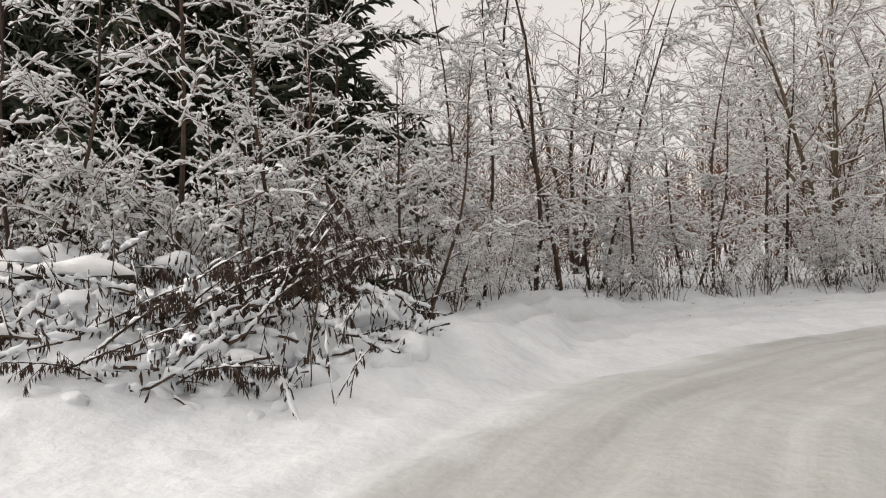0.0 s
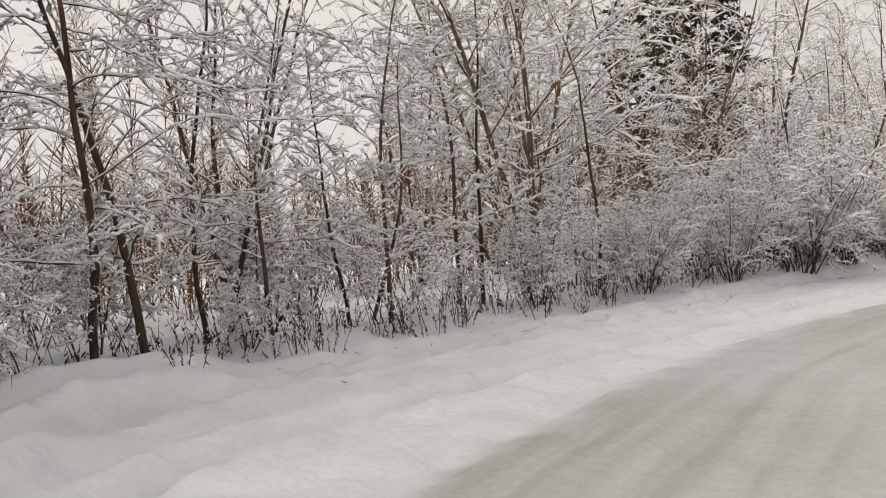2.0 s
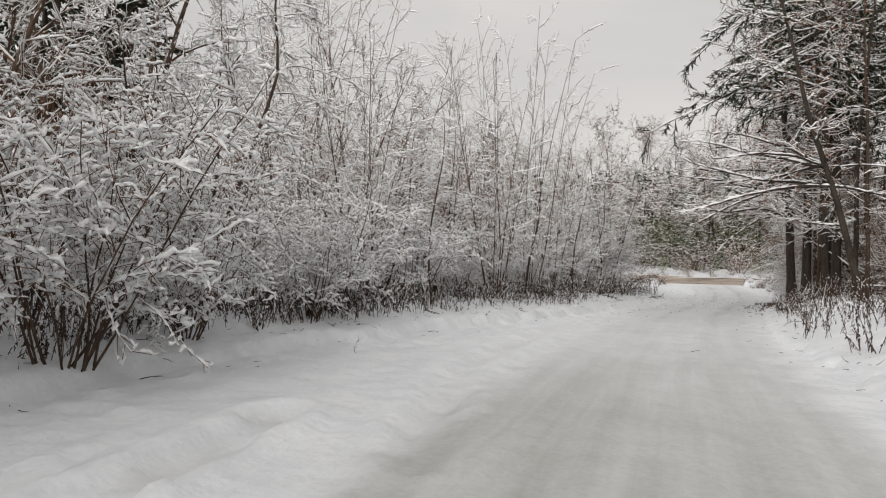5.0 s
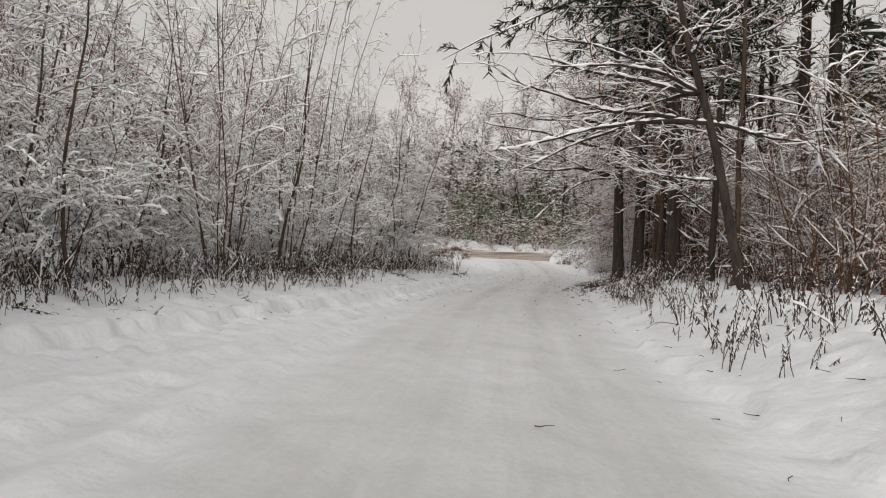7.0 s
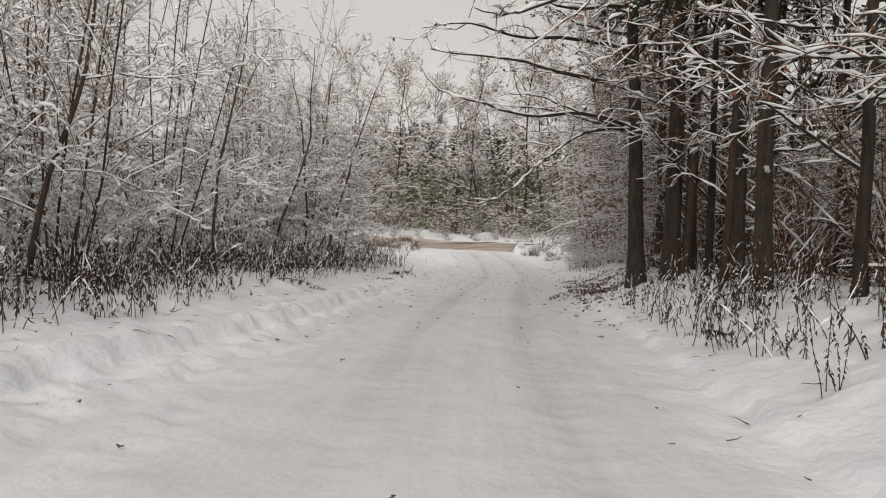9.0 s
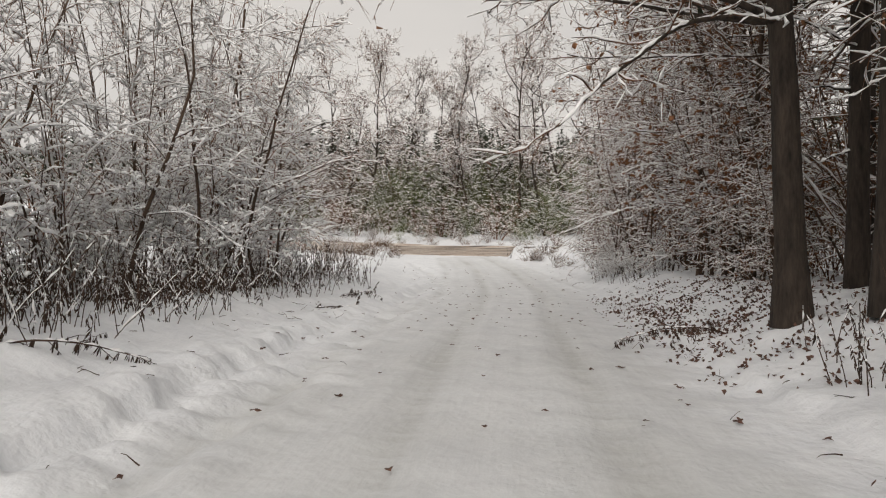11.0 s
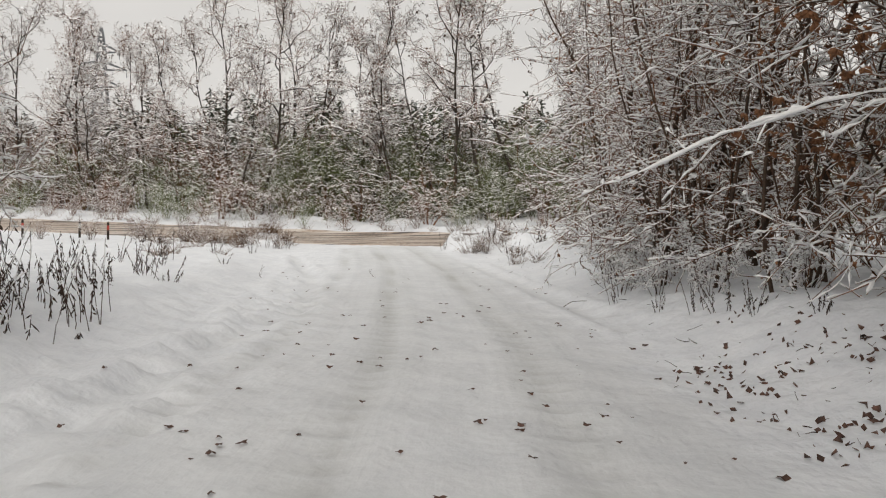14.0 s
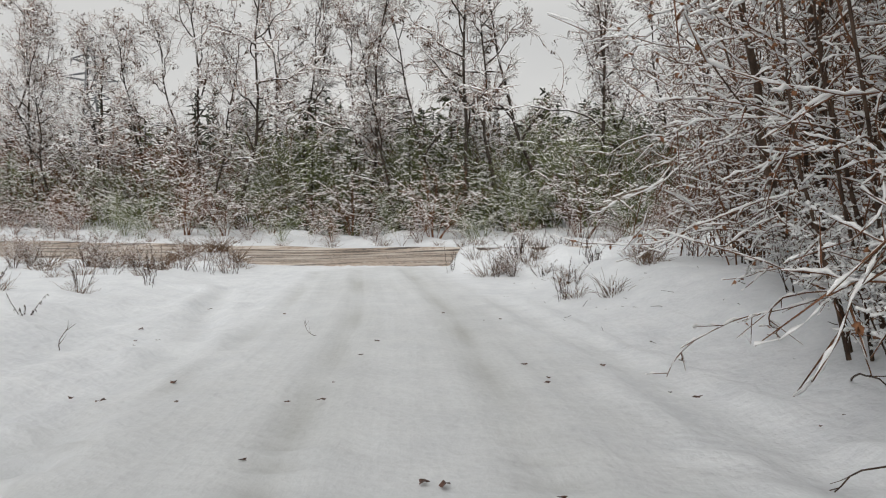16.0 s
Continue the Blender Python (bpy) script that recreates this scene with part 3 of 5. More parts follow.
def make_forest_tree(seed, h=15.0, rad=0.2, limbs=15, low=0.16, label="dark forest tree with long level snow-lined limbs", bark=None, reach=4.6, lean=(0, 0), brown=0, side=0.0, over=(), snow=1.0):
    r = np.random.default_rng(seed)
    root = thing("forest_tree", label, "tree", "forest trees beside the lane")
    P0 = shoots(r, np.zeros((1, 3)), np.array([[lean[0], lean[1], 1.0]]), np.array([h]), 18, 0.03, 0.02)
    R0 = taper(1, 18, rad, 0.03, 0.9)
    R0[:, 0] *= 1.35
    b, d, u, i = sprout(r, P0, limbs, low, 1.0, 78)
    d[:, 1] += side * (1.1 - u)
    P1 = shoots(r, b, d, reach * r.uniform(0.6, 1.15, len(b)) * (1.15 - 0.6 * u), 15, 0.11, 0.012)
    R1 = taper(len(b), 15, rad * 0.24 * (1.2 - 0.6 * u), 0.008)
    for z, dx, dy, dz, long, thick in over:
        k = int(np.argmin(np.abs(P0[0, :, 2] - z)))
        P1 = np.concatenate([P1, shoots(r, P0[:, k], np.array([[dx, dy, dz]]), np.array([long]), 15, 0.09, -0.003)])
        R1 = np.concatenate([R1, taper(1, 15, thick, 0.009)])
    b2, d2, u2, i2 = sprout(r, P1, 9, 0.15, 1.0, 48, 0.5)
    d2[:, 2] = np.maximum(d2[:, 2], -0.12)
    P2 = shoots(r, b2, d2, r.uniform(0.5, 1.5, len(b2)), 9, 0.22, -0.005)
    R2 = taper(len(b2), 9, 0.013, 0.004)
    b3, d3, u3, i3 = sprout(r, P2, 4, 0.2, 1.0, 45, 0.6)
    P3 = shoots(r, b3, d3, r.uniform(0.2, 0.6, len(b3)), 3, 0.18, -0.04)
    R3 = taper(len(b3), 3, 0.006, 0.0025)
    part("trunk", tubes(P0, R0, 12), bark or PINE_BARK, root)
    each("limb", P1, R1, 6, bark or PINE_BARK, root)
    part("crown", merge(tubes(P2, R2, 3), tubes(P3, R3, 3)), TWIG, root)
    part("snow_cover", merge(snow_along(r, *resample(P1, R1, 30), 0.032 * snow, 0.2, 4), snow_beads(r, P2, R2, 0.019 * snow, 4, 0.2), snow_along(r, P3, R3, 0.018 * snow, 0.15)), SNOW, root)
    if brown:
        e = r.integers(0, len(P3), brown)
        part("dead_leaves", leaves(r, P3[e, 1], 0.1, 0.03), DEADLEAF, root)
    return root


def make_thicket(seed, h=7.5, stems=6, brown=240, snow=1.0, side=0.0, rad=(0.015, 0.04)):
    r = np.random.default_rng(seed)
    root = thing("hornbeam", "many-stemmed young hornbeam with level snowy sprays and brown leaves", "tree", "hornbeams beside the lane")
    a = r.uniform(0, 6.28, stems)
    s0 = np.stack([np.cos(a), np.sin(a), np.zeros(stems)], 1) * r.uniform(0.1, 0.6, (stems, 1))
    P0 = shoots(r, s0, s0 * 0.45 + r.normal(0, 0.08, (stems, 3)) + (0, 0, 1), h * r.uniform(0.55, 1.1, stems), 12, 0.08, 0.015)
    R0 = taper(stems, 12, r.uniform(rad[0], rad[1], stems), 0.007)
    b, d, u, i = sprout(r, P0, 17, 0.05, 1.0, 72, 0.4)
    d[:, 1] += side
    P1 = shoots(r, b, d, r.uniform(0.8, 2.2 + 0.9 * side, len(b)) * (1.15 - 0.5 * u), 11, 0.2, -0.015)
    R1 = taper(len(b), 11, 0.011 * (1.2 - 0.5 * u), 0.005)
    b2, d2, u2, i2 = sprout(r, P1, 7, 0.15, 1.0, 48, 0.4)
    P2 = shoots(r, b2, d2, r.uniform(0.15, 0.6, len(b2)), 4, 0.26, -0.04)
    R2 = taper(len(b2), 4, 0.007, 0.003)
    each("stem", P0, R0, 7, BARK, root)
    part("crown", merge(tubes(P1, R1, 3), tubes(*resample(P2, R2, 2), 3)), TWIG, root)
    part("snow_cover", merge(snow_along(r, P0, R0, 0.025 * snow, 0.5), snow_along(r, *resample(P1, R1, 34), 0.02 * snow, 0.25, 4), snow_along(r, *resample(P2, R2, 8), 0.018 * snow, 0.2, 3, 0.8)), SNOW, root)
    if brown:
        e = r.integers(0, len(P2), brown)
        part("dead_leaves", leaves(r, P2[e, 1], 0.065, 0.02), DEADLEAF, root)
    return root


def make_spruce(seed, h=14.0, wide=2.6, mat=None, snow=1.0, boughs=130, low=0.05, name="spruce", label="tall dark spruce with drooping boughs dusted with snow", rad=0.17, per=44):
    r = np.random.default_rng(seed)
    root = thing(name, label, "tree", "conifers behind the bushes")
    P0 = shoots(r, np.zeros((1, 3)), np.array([[0, 0, 1.0]]), np.array([h]), 12, 0.012, 0.01)
    R0 = taper(1, 12, rad, 0.02)
    b, d, u, i = sprout(r, P0, boughs, low, 1.0, 82)
    P1 = shoots(r, b, d, wide * r.uniform(0.75, 1.15, len(b)) * (1.12 - 0.95 * u), 5, 0.06, -0.06)
    R1 = taper(len(b), 5, 0.03 * (1.2 - u), 0.006)
    b2, d2, u2, i2 = sprout(r, P1, per, 0.12, 1.0, 46, 0.35)
    P2 = shoots(r, b2, d2, r.uniform(0.25, 0.6, len(b2)) * min(wide / 3, 1) * (1.25 - u[i2]), 3, 0.08, -0.18)
    R2 = taper(len(b2), 3, 0.05, 0.018)
    R2[:, 1] *= 1.3
    part("trunk", tubes(P0, R0, 9), PINE_BARK, root)
    part("bough_wood", tubes(P1, R1, 3), PINE_BARK, root)
    part("needles", tubes(P2, R2, 3), mat or NEEDLE, root)
    some = r.uniform(0, 1, len(P2)) < 0.28 * snow
    part("snow_cover", merge(snow_along(r, P1, R1, 0.05 * snow, 0.4), snow_along(r, P2[some], R2[some], 0.04, 0.2)), SNOW, root)
    return root


def make_locust(seed, h=13.0, rad=0.15):
    r = np.random.default_rng(seed)
    root = thing("locust_tree", "tall dark crooked locust tree with hanging seed pods", "tree", "trees beyond the crossing road")
    P0 = shoots(r, np.zeros((1, 3)), np.array([[r.normal(0, 0.1), r.normal(0, 0.1), 1.0]]), np.array([h]), 16, 0.1, 0.03)
    R0 = taper(1, 16, rad, 0.03)
    b, d, u, i = sprout(r, P0, 13, 0.3, 1.0, 46)
    P1 = shoots(r, b, d, h * r.uniform(0.2, 0.36, len(b)) * (1.2 - 0.6 * u), 11, 0.2, 0.06)
    R1 = taper(len(b), 11, rad * 0.55 * (1.2 - 0.7 * u), 0.014)
    b2, d2, u2, i2 = sprout(r, P1, 12, 0.2, 1.0, 52)
    P2 = shoots(r, b2, d2, r.uniform(0.7, 2.4, len(b2)), 6, 0.26, 0.02)
    R2 = taper(len(b2), 6, 0.03, 0.012)
    b3, d3, u3, i3 = sprout(r, P2, 7, 0.2, 1.0, 50)
    P3 = shoots(r, b3, d3, r.uniform(0.3, 0.9, len(b3)), 3, 0.24, -0.05)
    R3 = taper(len(b3), 3, 0.013, 0.008)
    part("trunk", tubes(P0, R0, 9), PINE_BARK, root)
    each("limb", P1, R1, 6, PINE_BARK, root)
    part("crown", merge(tubes(P2, R2, 3), tubes(*resample(P3, R3, 2), 3)), TWIG, root)
    part("snow_cover", merge(plaster(r, P0, R0, 200, 0.03), snow_along(r, P1, R1, 0.06, 0.2), snow_along(r, P2, R2, 0.045, 0.2), snow_beads(r, P3, R3, 0.04, 2, 0.3)), SNOW, root)
    e = np.repeat(r.integers(0, len(P3), 60), 7)
    tagged(part("pod_fringe", leaves(r, P3[e, 2] + r.normal(0, 0.12, (len(e), 3)), 0.22, 0.05, 1.4), POD, root), kind="stuff")
    return root


def plaster(r, P, R, n, size):
    """Ragged streaks of wet snow stuck to one side of trunks; n: knots along each."""
    P, R = resample(P, R, n)
    a = math.pi + r.normal(0, 0.25, (len(P), 1)) + 0.35 * np.sin(np.linspace(0, 9, n))[None] + r.normal(0, 0.3, (len(P), n))
    out = np.stack([np.cos(a), np.sin(a), 0 * a], -1)
    S = np.minimum(size * r.uniform(0.3, 1.2, (len(P), n)), R * 0.22) * np.where(r.uniform(0, 1, (len(P), n)) < 0.6, 0.1, 1)
    return tubes(P + out * (R * 0.9)[..., None], S, 5)


def make_broad(seed, h=13.0, forks=4, rad=0.12, bark=None, label="broad leafless tree with rising forked limbs under snow", spread=0.5, snow=1.0, fine=5):
    """A tree that forks low into rising, spreading limbs."""
    r = np.random.default_rng(seed)
    root = thing("bare_tree", label, "tree", "tall trees behind the bushes")
    a = np.arange(forks) / forks * 6.28 + r.uniform(0, 1.2, forks)
    out = np.stack([np.cos(a), np.sin(a), np.zeros(forks)], 1)
    P0 = shoots(r, out * rad * 0.6, out * spread * r.uniform(0.35, 1.1, (forks, 1)) + (0, 0, 1), h * r.uniform(0.75, 1.05, forks), 14, 0.06, 0.035)
    R0 = taper(forks, 14, rad * r.uniform(0.6, 1.0, forks), 0.012)
    b, d, u, i = sprout(r, P0, 14, 0.18, 1.0, 46)
    P1 = shoots(r, b, d, h * r.uniform(0.16, 0.32, len(b)) * (1.2 - 0.65 * u), 9, 0.13, 0.03)
    R1 = taper(len(b), 9, rad * 0.3 * (1.15 - 0.7 * u), 0.006)
    b2, d2, u2, i2 = sprout(r, P1, 8, 0.2, 1.0, 46, 0.8)
    P2 = shoots(r, b2, d2, h * r.uniform(0.04, 0.1, len(b2)), 4, 0.18, -0.01)
    R2 = taper(len(b2), 4, 0.01, 0.005)
    b3, d3, u3, i3 = sprout(r, P2, fine, 0.2, 1.0, 46, 0.8)
    P3 = shoots(r, b3, d3, h * r.uniform(0.012, 0.035, len(b3)), 3, 0.2, -0.03)
    R3 = taper(len(b3), 3, 0.006, 0.003)
    each("trunk", P0, R0, 8, bark or BARK, root)
    part("crown", merge(tubes(P1, R1, 4), tubes(P2, R2, 3), tubes(*resample(P3, R3, 2), 3)), TWIG, root)
    part("snow_cover", merge(plaster(r, P0, R0, 160, 0.018), snow_along(r, P1, R1, 0.036 * snow, 0.1), snow_along(r, P2, R2, 0.032 * snow, 0.12), snow_beads(r, P3, R3, 0.032 * snow, 2, 0.3)), SNOW, root)
    return root


def make_far_shrub(seed, h=6.0, stems=7, mat=None, label="arching leafless shrub with thick snow along its branches", snow=1.0):
    """A large shrub with arching stems and thick ridges of snow, for the far bank."""
    r = np.random.default_rng(seed)
    root = thing("shrub", label, "bush", "shrubs beyond the crossing road")
    a = r.uniform(0, 6.28, stems)
    out = np.stack([np.cos(a), np.sin(a), np.zeros(stems)], 1)
    P0 = shoots(r, out * r.uniform(0.1, 0.6, (stems, 1)), out * r.uniform(0.1, 0.7, (stems, 1)) + (0, 0, 1), h * r.uniform(0.6, 1.1, stems), 10, 0.1, -0.03)
    R0 = taper(stems, 10, r.uniform(0.03, 0.06, stems), 0.012)
    b, d, u, i = sprout(r, P0, 10, 0.12, 1.0, 58, 0.7)
    P1 = shoots(r, b, d, h * r.uniform(0.18, 0.4, len(b)) * (1.15 - 0.5 * u), 7, 0.2, -0.06)
    R1 = taper(len(b), 7, 0.026, 0.012)
    b2, d2, u2, i2 = sprout(r, P1, 6, 0.15, 1.0, 50, 0.6)
    P2 = shoots(r, b2, d2, h * r.uniform(0.05, 0.14, len(b2)), 4, 0.22, -0.06)
    R2 = taper(len(b2), 4, 0.019, 0.011)
    part("crown", merge(tubes(P0, R0, 4), tubes(P1, R1, 3), tubes(P2, R2, 3)), mat or TWIG, root)
    some = r.uniform(0, 1, len(P2)) < 0.5
    part("snow_cover", merge(snow_along(r, P0, R0, 0.04 * snow, 0.4), snow_along(r, P1, R1, 0.042 * snow, 0.2), snow_along(r, P2[some], R2[some], 0.036 * snow, 0.25)), SNOW, root)
    return root


def make_weed(seed, h=1.0, stalks=5, group="dry weeds on the verge"):
    r = np.random.default_rng(seed)
    root = thing("dry_weed", "dark dry weed stalks with hanging withered leaves and snow", "weed", group)
    a = r.uniform(0, 6.28, stalks)
    out = np.stack([np.cos(a), np.sin(a), np.zeros(stalks)], 1)
    P = shoots(r, out * r.uniform(0, 0.25, (stalks, 1)), out * r.uniform(0, 0.45, (stalks, 1)) + (0, 0, 1), h * r.uniform(0.45, 1.15, stalks), 7, 0.06, -0.07)
    R = taper(stalks, 7, 0.008, 0.004)
    each("stalk", P, R, 3, DRYWEED, root)
    b, d, u, i = sprout(r, P, 15, 0.3, 1.0, 50)
    part("withered_leaves", leaves(r, b, 0.075, 0.009, 2.4, 0.25), DRYWEED, root)
    e = r.integers(0, len(b), stalks * 3)
    part("snow_cover", merge(snow_along(r, *resample(P, R, 12), 0.014, 0.4), clumps(r, b[e] + (0, 0, 0.01), d[e] * (1, 1, 0.3), 0.015)), SNOW, root)
    return root


def make_grass(seed, h=0.6, blades=60):
    r = np.random.default_rng(seed)
    root = thing("grass_tuft", "tuft of dry brown grass bent down by snow", "grass", "grass tufts by the crossing road")
    a = r.uniform(0, 6.28, blades)
    out = np.stack([np.cos(a), np.sin(a), np.zeros(blades)], 1)
    P = shoots(r, out * r.uniform(0, 0.3, (blades, 1)), out * r.uniform(0.1, 0.8, (blades, 1)) + (0, 0, 1), h * r.uniform(0.4, 1.2, blades), 5, 0.14, -0.16)
    R = taper(blades, 5, 0.006, 0.003)
    part("tuft", tubes(P, R, 3), GRASS, root)
    e = r.integers(0, blades, 6)
    part("snow_cover", merge(snow_along(r, P[:8], R[:8], 0.014, 0.3), clumps(r, P[e, 2], P[e, 3] - P[e, 2], 0.035)), SNOW, root)
    return root


def make_pine(seed, h=17.0, rad=0.19, side=0.0, over=()):
    """A tall pine: a bare trunk with dead snags below and needled boughs high up."""
    r = np.random.default_rng(seed)
    root = thing("pine", "tall pine with dark bare trunk and snowy drooping boughs", "tree", "forest trees beside the lane")
    P0 = shoots(r, np.zeros((1, 3)), np.array([[0, 0, 1.0]]), np.array([h]), 16, 0.015, 0.01)
    R0 = taper(1, 16, rad, 0.05)
    R0[:, 0] *= 1.25
    b, d, u, i = sprout(r, P0, 40, 0.4, 1.0, 80)
    d[:, 1] += side * (1.1 - u)
    P1 = shoots(r, b, d, r.uniform(2.2, 4.6, len(b)) * (1.25 - 0.7 * u), 7, 0.1, -0.07)
    for z, reach in over:
        P1 = np.concatenate([P1, shoots(r, np.array([[0, 0, z]]), np.array([[-0.12, 1.0, -0.36]]), np.array([reach]), 7, 0.04, -0.05)])
    R1 = taper(len(P1), 7, 0.04, 0.01)
    bm, dm, um, im = sprout(r, P1, 11, 0.2, 1.0, 48, 0.5)
    PM = shoots(r, bm, dm, r.uniform(0.4, 1.25, len(bm)), 5, 0.12, -0.12)
    RM = taper(len(bm), 5, 0.012, 0.005)
    b2, d2, u2, i2 = sprout(r, PM, 16, 0.15, 1.0, 42, 0.8)
    P2 = shoots(r, b2, d2, r.uniform(0.12, 0.3, len(b2)), 3, 0.12, -0.1)
    R2 = taper(len(b2), 3, 0.026, 0.011)
    b3, d3, u3, i3 = sprout(r, P0, 12, 0.1, 0.4, 82)
    P3 = shoots(r, b3, d3, r.uniform(0.5, 2.3, len(b3)), 12, 0.24, -0.01)
    R3 = taper(len(b3), 12, 0.022, 0.006)
    part("trunk", tubes(P0, R0, 12), PINE_BARK, root)
    part("bough_wood", merge(tubes(P1, R1, 4), tubes(PM, RM, 3)), PINE_BARK, root)
    each("dead_snag", P3, R3, 4, PINE_BARK, root)
    part("needles", tubes(P2, R2, 3), NEEDLE, root)
    some = r.uniform(0, 1, len(P2)) < 0.2
    part("snow_cover", merge(snow_along(r, P1, R1, 0.05), snow_beads(r, PM, RM, 0.035, 9, 0.3), snow_along(r, P2[some], R2[some], 0.035, 0.2), snow_along(r, P3, R3, 0.026, 0.1, 4)), SNOW, root)
    return root


def make_copse_tree(seed, h=8.0, stems=6):
    """Upright many-stemmed bare tree with thin rods and frosted twigs."""
    r = np.random.default_rng(seed)
    root = thing("bare_tree", "many-stemmed leafless tree with thin upright frosted rods", "tree", "young trees along the lane")
    a = r.uniform(0, 6.28, stems)
    out = np.stack([np.cos(a), np.sin(a), np.zeros(stems)], 1)
    P0 = shoots(r, out * r.uniform(0.1, 0.5, (stems, 1)), out * r.uniform(0.02, 0.28, (stems, 1)) + (0, 0, 1), h * r.uniform(0.55, 1.1, stems), 10, 0.05, 0.02)
    R0 = taper(stems, 10, r.uniform(0.012, 0.026, stems), 0.006)
    b, d, u, i = sprout(r, P0, 15, 0.1, 1.0, 42)
    P1 = shoots(r, b, d, h * r.uniform(0.1, 0.24, len(b)) * (1.2 - 0.6 * u), 5, 0.13, 0.01)
    R1 = taper(len(b), 5, 0.01, 0.004)
    b2, d2, u2, i2 = sprout(r, P1, 6, 0.15, 1.0, 48)
    P2 = shoots(r, b2, d2, r.uniform(0.15, 0.5, len(b2)), 3, 0.18, -0.03)
    R2 = taper(len(b2), 3, 0.0055, 0.0025)
    each("stem", P0, R0, 5, BARK, root)
    part("crown", merge(tubes(P1, R1, 3), tubes(*resample(P2, R2, 2), 3)), TWIG, root)
    part("snow_cover", merge(snow_beads(r, P0, R0, 0.026, 20, 0.45), snow_along(r, P1, R1, 0.032, 0.1), snow_along(r, P2, R2, 0.03, 0.15)), SNOW, root)
    return root


def make_arching(seed, h=8.0, rad=0.07, limbs=11, reach=2.4):
    """A crooked slim tree whose long bare branches arch down under ridges of snow."""
    r = np.random.default_rng(seed)
    root = thing("bare_tree", "crooked slim leafless tree with long arching branches under thick snow", "tree", "young trees along the lane")
    P0 = shoots(r, np.zeros((1, 3)), np.array([[r.normal(0, 0.12), r.normal(0, 0.12), 1.0]]), np.array([h]), 14, 0.09, 0.03)
    R0 = taper(1, 14, rad, 0.012)
    b, d, u, i = sprout(r, P0, limbs, 0.14, 0.95, 62, 0.6)
    P1 = shoots(r, b, d, reach * r.uniform(0.7, 1.3, len(b)) * (1.25 - 0.6 * u), 10, 0.13, -0.07)
    R1 = taper(len(b), 10, rad * 0.23 * (1.1 - 0.5 * u), 0.004)
    b2, d2, u2, i2 = sprout(r, P1, 9, 0.2, 1.0, 45, 0.5)
    P2 = shoots(r, b2, d2, r.uniform(0.25, 0.9, len(b2)), 5, 0.18, -0.05)
    R2 = taper(len(b2), 5, 0.007, 0.003)
    b3, d3, u3, i3 = sprout(r, P2, 3, 0.2, 1.0, 45, 0.7)
    P3 = shoots(r, b3, d3, r.uniform(0.08, 0.3, len(b3)), 3, 0.2, -0.04)
    R3 = taper(len(b3), 3, 0.005, 0.002)
    part("trunk", tubes(P0, R0, 9), BARK, root)
    each("limb", P1, R1, 5, BARK, root)
    part("crown", merge(tubes(P2, R2, 3), tubes(*resample(P3, R3, 2), 3)), TWIG, root)
    part("snow_cover", merge(snow_beads(r, P0, R0, 0.028, 13, 0.5), snow_along(r, *resample(P1, R1, 22), 0.02, 0.1, 4), snow_beads(r, P1, R1, 0.022, 11, 0.35),
                             snow_beads(r, P2, R2, 0.023, 4, 0.2), snow_beads(r, P3, R3, 0.022, 2, 0.2)), SNOW, root)
    return root


bushes = Kit([lambda s=s, h=h: make_bush(s, h, snow=1.3) for s, h in ((1, 2.6), (2, 3.4), (3, 2.1), (4, 4.0))])
leafy_bushes = Kit([lambda s=s, h=h: make_bush(s, h, 7, 0.3, 1.25, 10, 11, 80, "leafless bush with a few brown leaves, covered in snow") for s, h in ((5, 2.4), (6, 3.0))])
brown_shrubs = Kit([lambda: make_bush(10, 3.2, 16, 0.4, 0.4, 8, 6, 500, "low reddish-brown shrub with dry leaves and little snow")])
fan_bushes = Kit([lambda: make_bush(9, 4.2, 15, 0.34, 1.25, 10, 10, 0, "wide bush of many dark fanned stems under heavy snow")])
far_bushes = Kit([lambda s=s, h=h: make_bush(s, h, 6, 0.4, 0.95, 7, 4, 0, "tangled leafless bush with snow along its twigs", True) for s, h in ((7, 4.5), (8, 5.5))])
saplings = Kit([lambda s=s, h=h, t=t: make_sapling(s, h, t, 1.2) for s, h, t in ((11, 8.5, 1), (12, 7.0, 2), (13, 9.5, 1), (14, 6.0, 2))])
tall_saplings = Kit([lambda s=s, h=h: make_sapling(s, h, 1, 0.95, 0.075, "bare_tree", "tall leafless tree with upswept frosted branches", None, 42, 26, 0.05) for s, h in ((21, 13.0), (22, 15.0))])
far_saplings = Kit([lambda s=s, h=h: make_sapling(s, h, 1, 0.85, 0.09, "young_tree", "bare brown young tree with snowy branches", None, 55, 22, 0.02, 4) for s, h in ((27, 8.0), (28, 10.0))])
arching = Kit([lambda: make_arching(15, 8.0, 0.055, 16), lambda: make_arching(16, 7.0, 0.05, 15, 2.7), lambda: make_arching(17, 9.0, 0.06, 18, 2.2)])
copse = Kit([lambda s=s, h=h: make_copse_tree(s, h) for s, h in ((25, 10.5), (26, 12.0))])
birches = Kit([lambda s=s, h=h: make_birch(s, h) for s, h in ((31, 14.0), (32, 12.0))])
forest = Kit([lambda: make_forest_tree(41, 15, 0.15, 15, 0.26, side=0.3), lambda: make_forest_tree(42, 16, 0.12, 14, 0.15), lambda: make_forest_tree(43, 13, 0.1, 14, 0.12, reach=3.4)])
pines = Kit([lambda: make_pine(45, 17, 0.19, 0.35), lambda: make_pine(46, 18, 0.16)])
over_pine = Kit([lambda: make_pine(49, 16, 0.14, 0.2, ((8.9, 7.2), (9.8, 6.2), (12.6, 6.6), (10.6, 4.4)))])
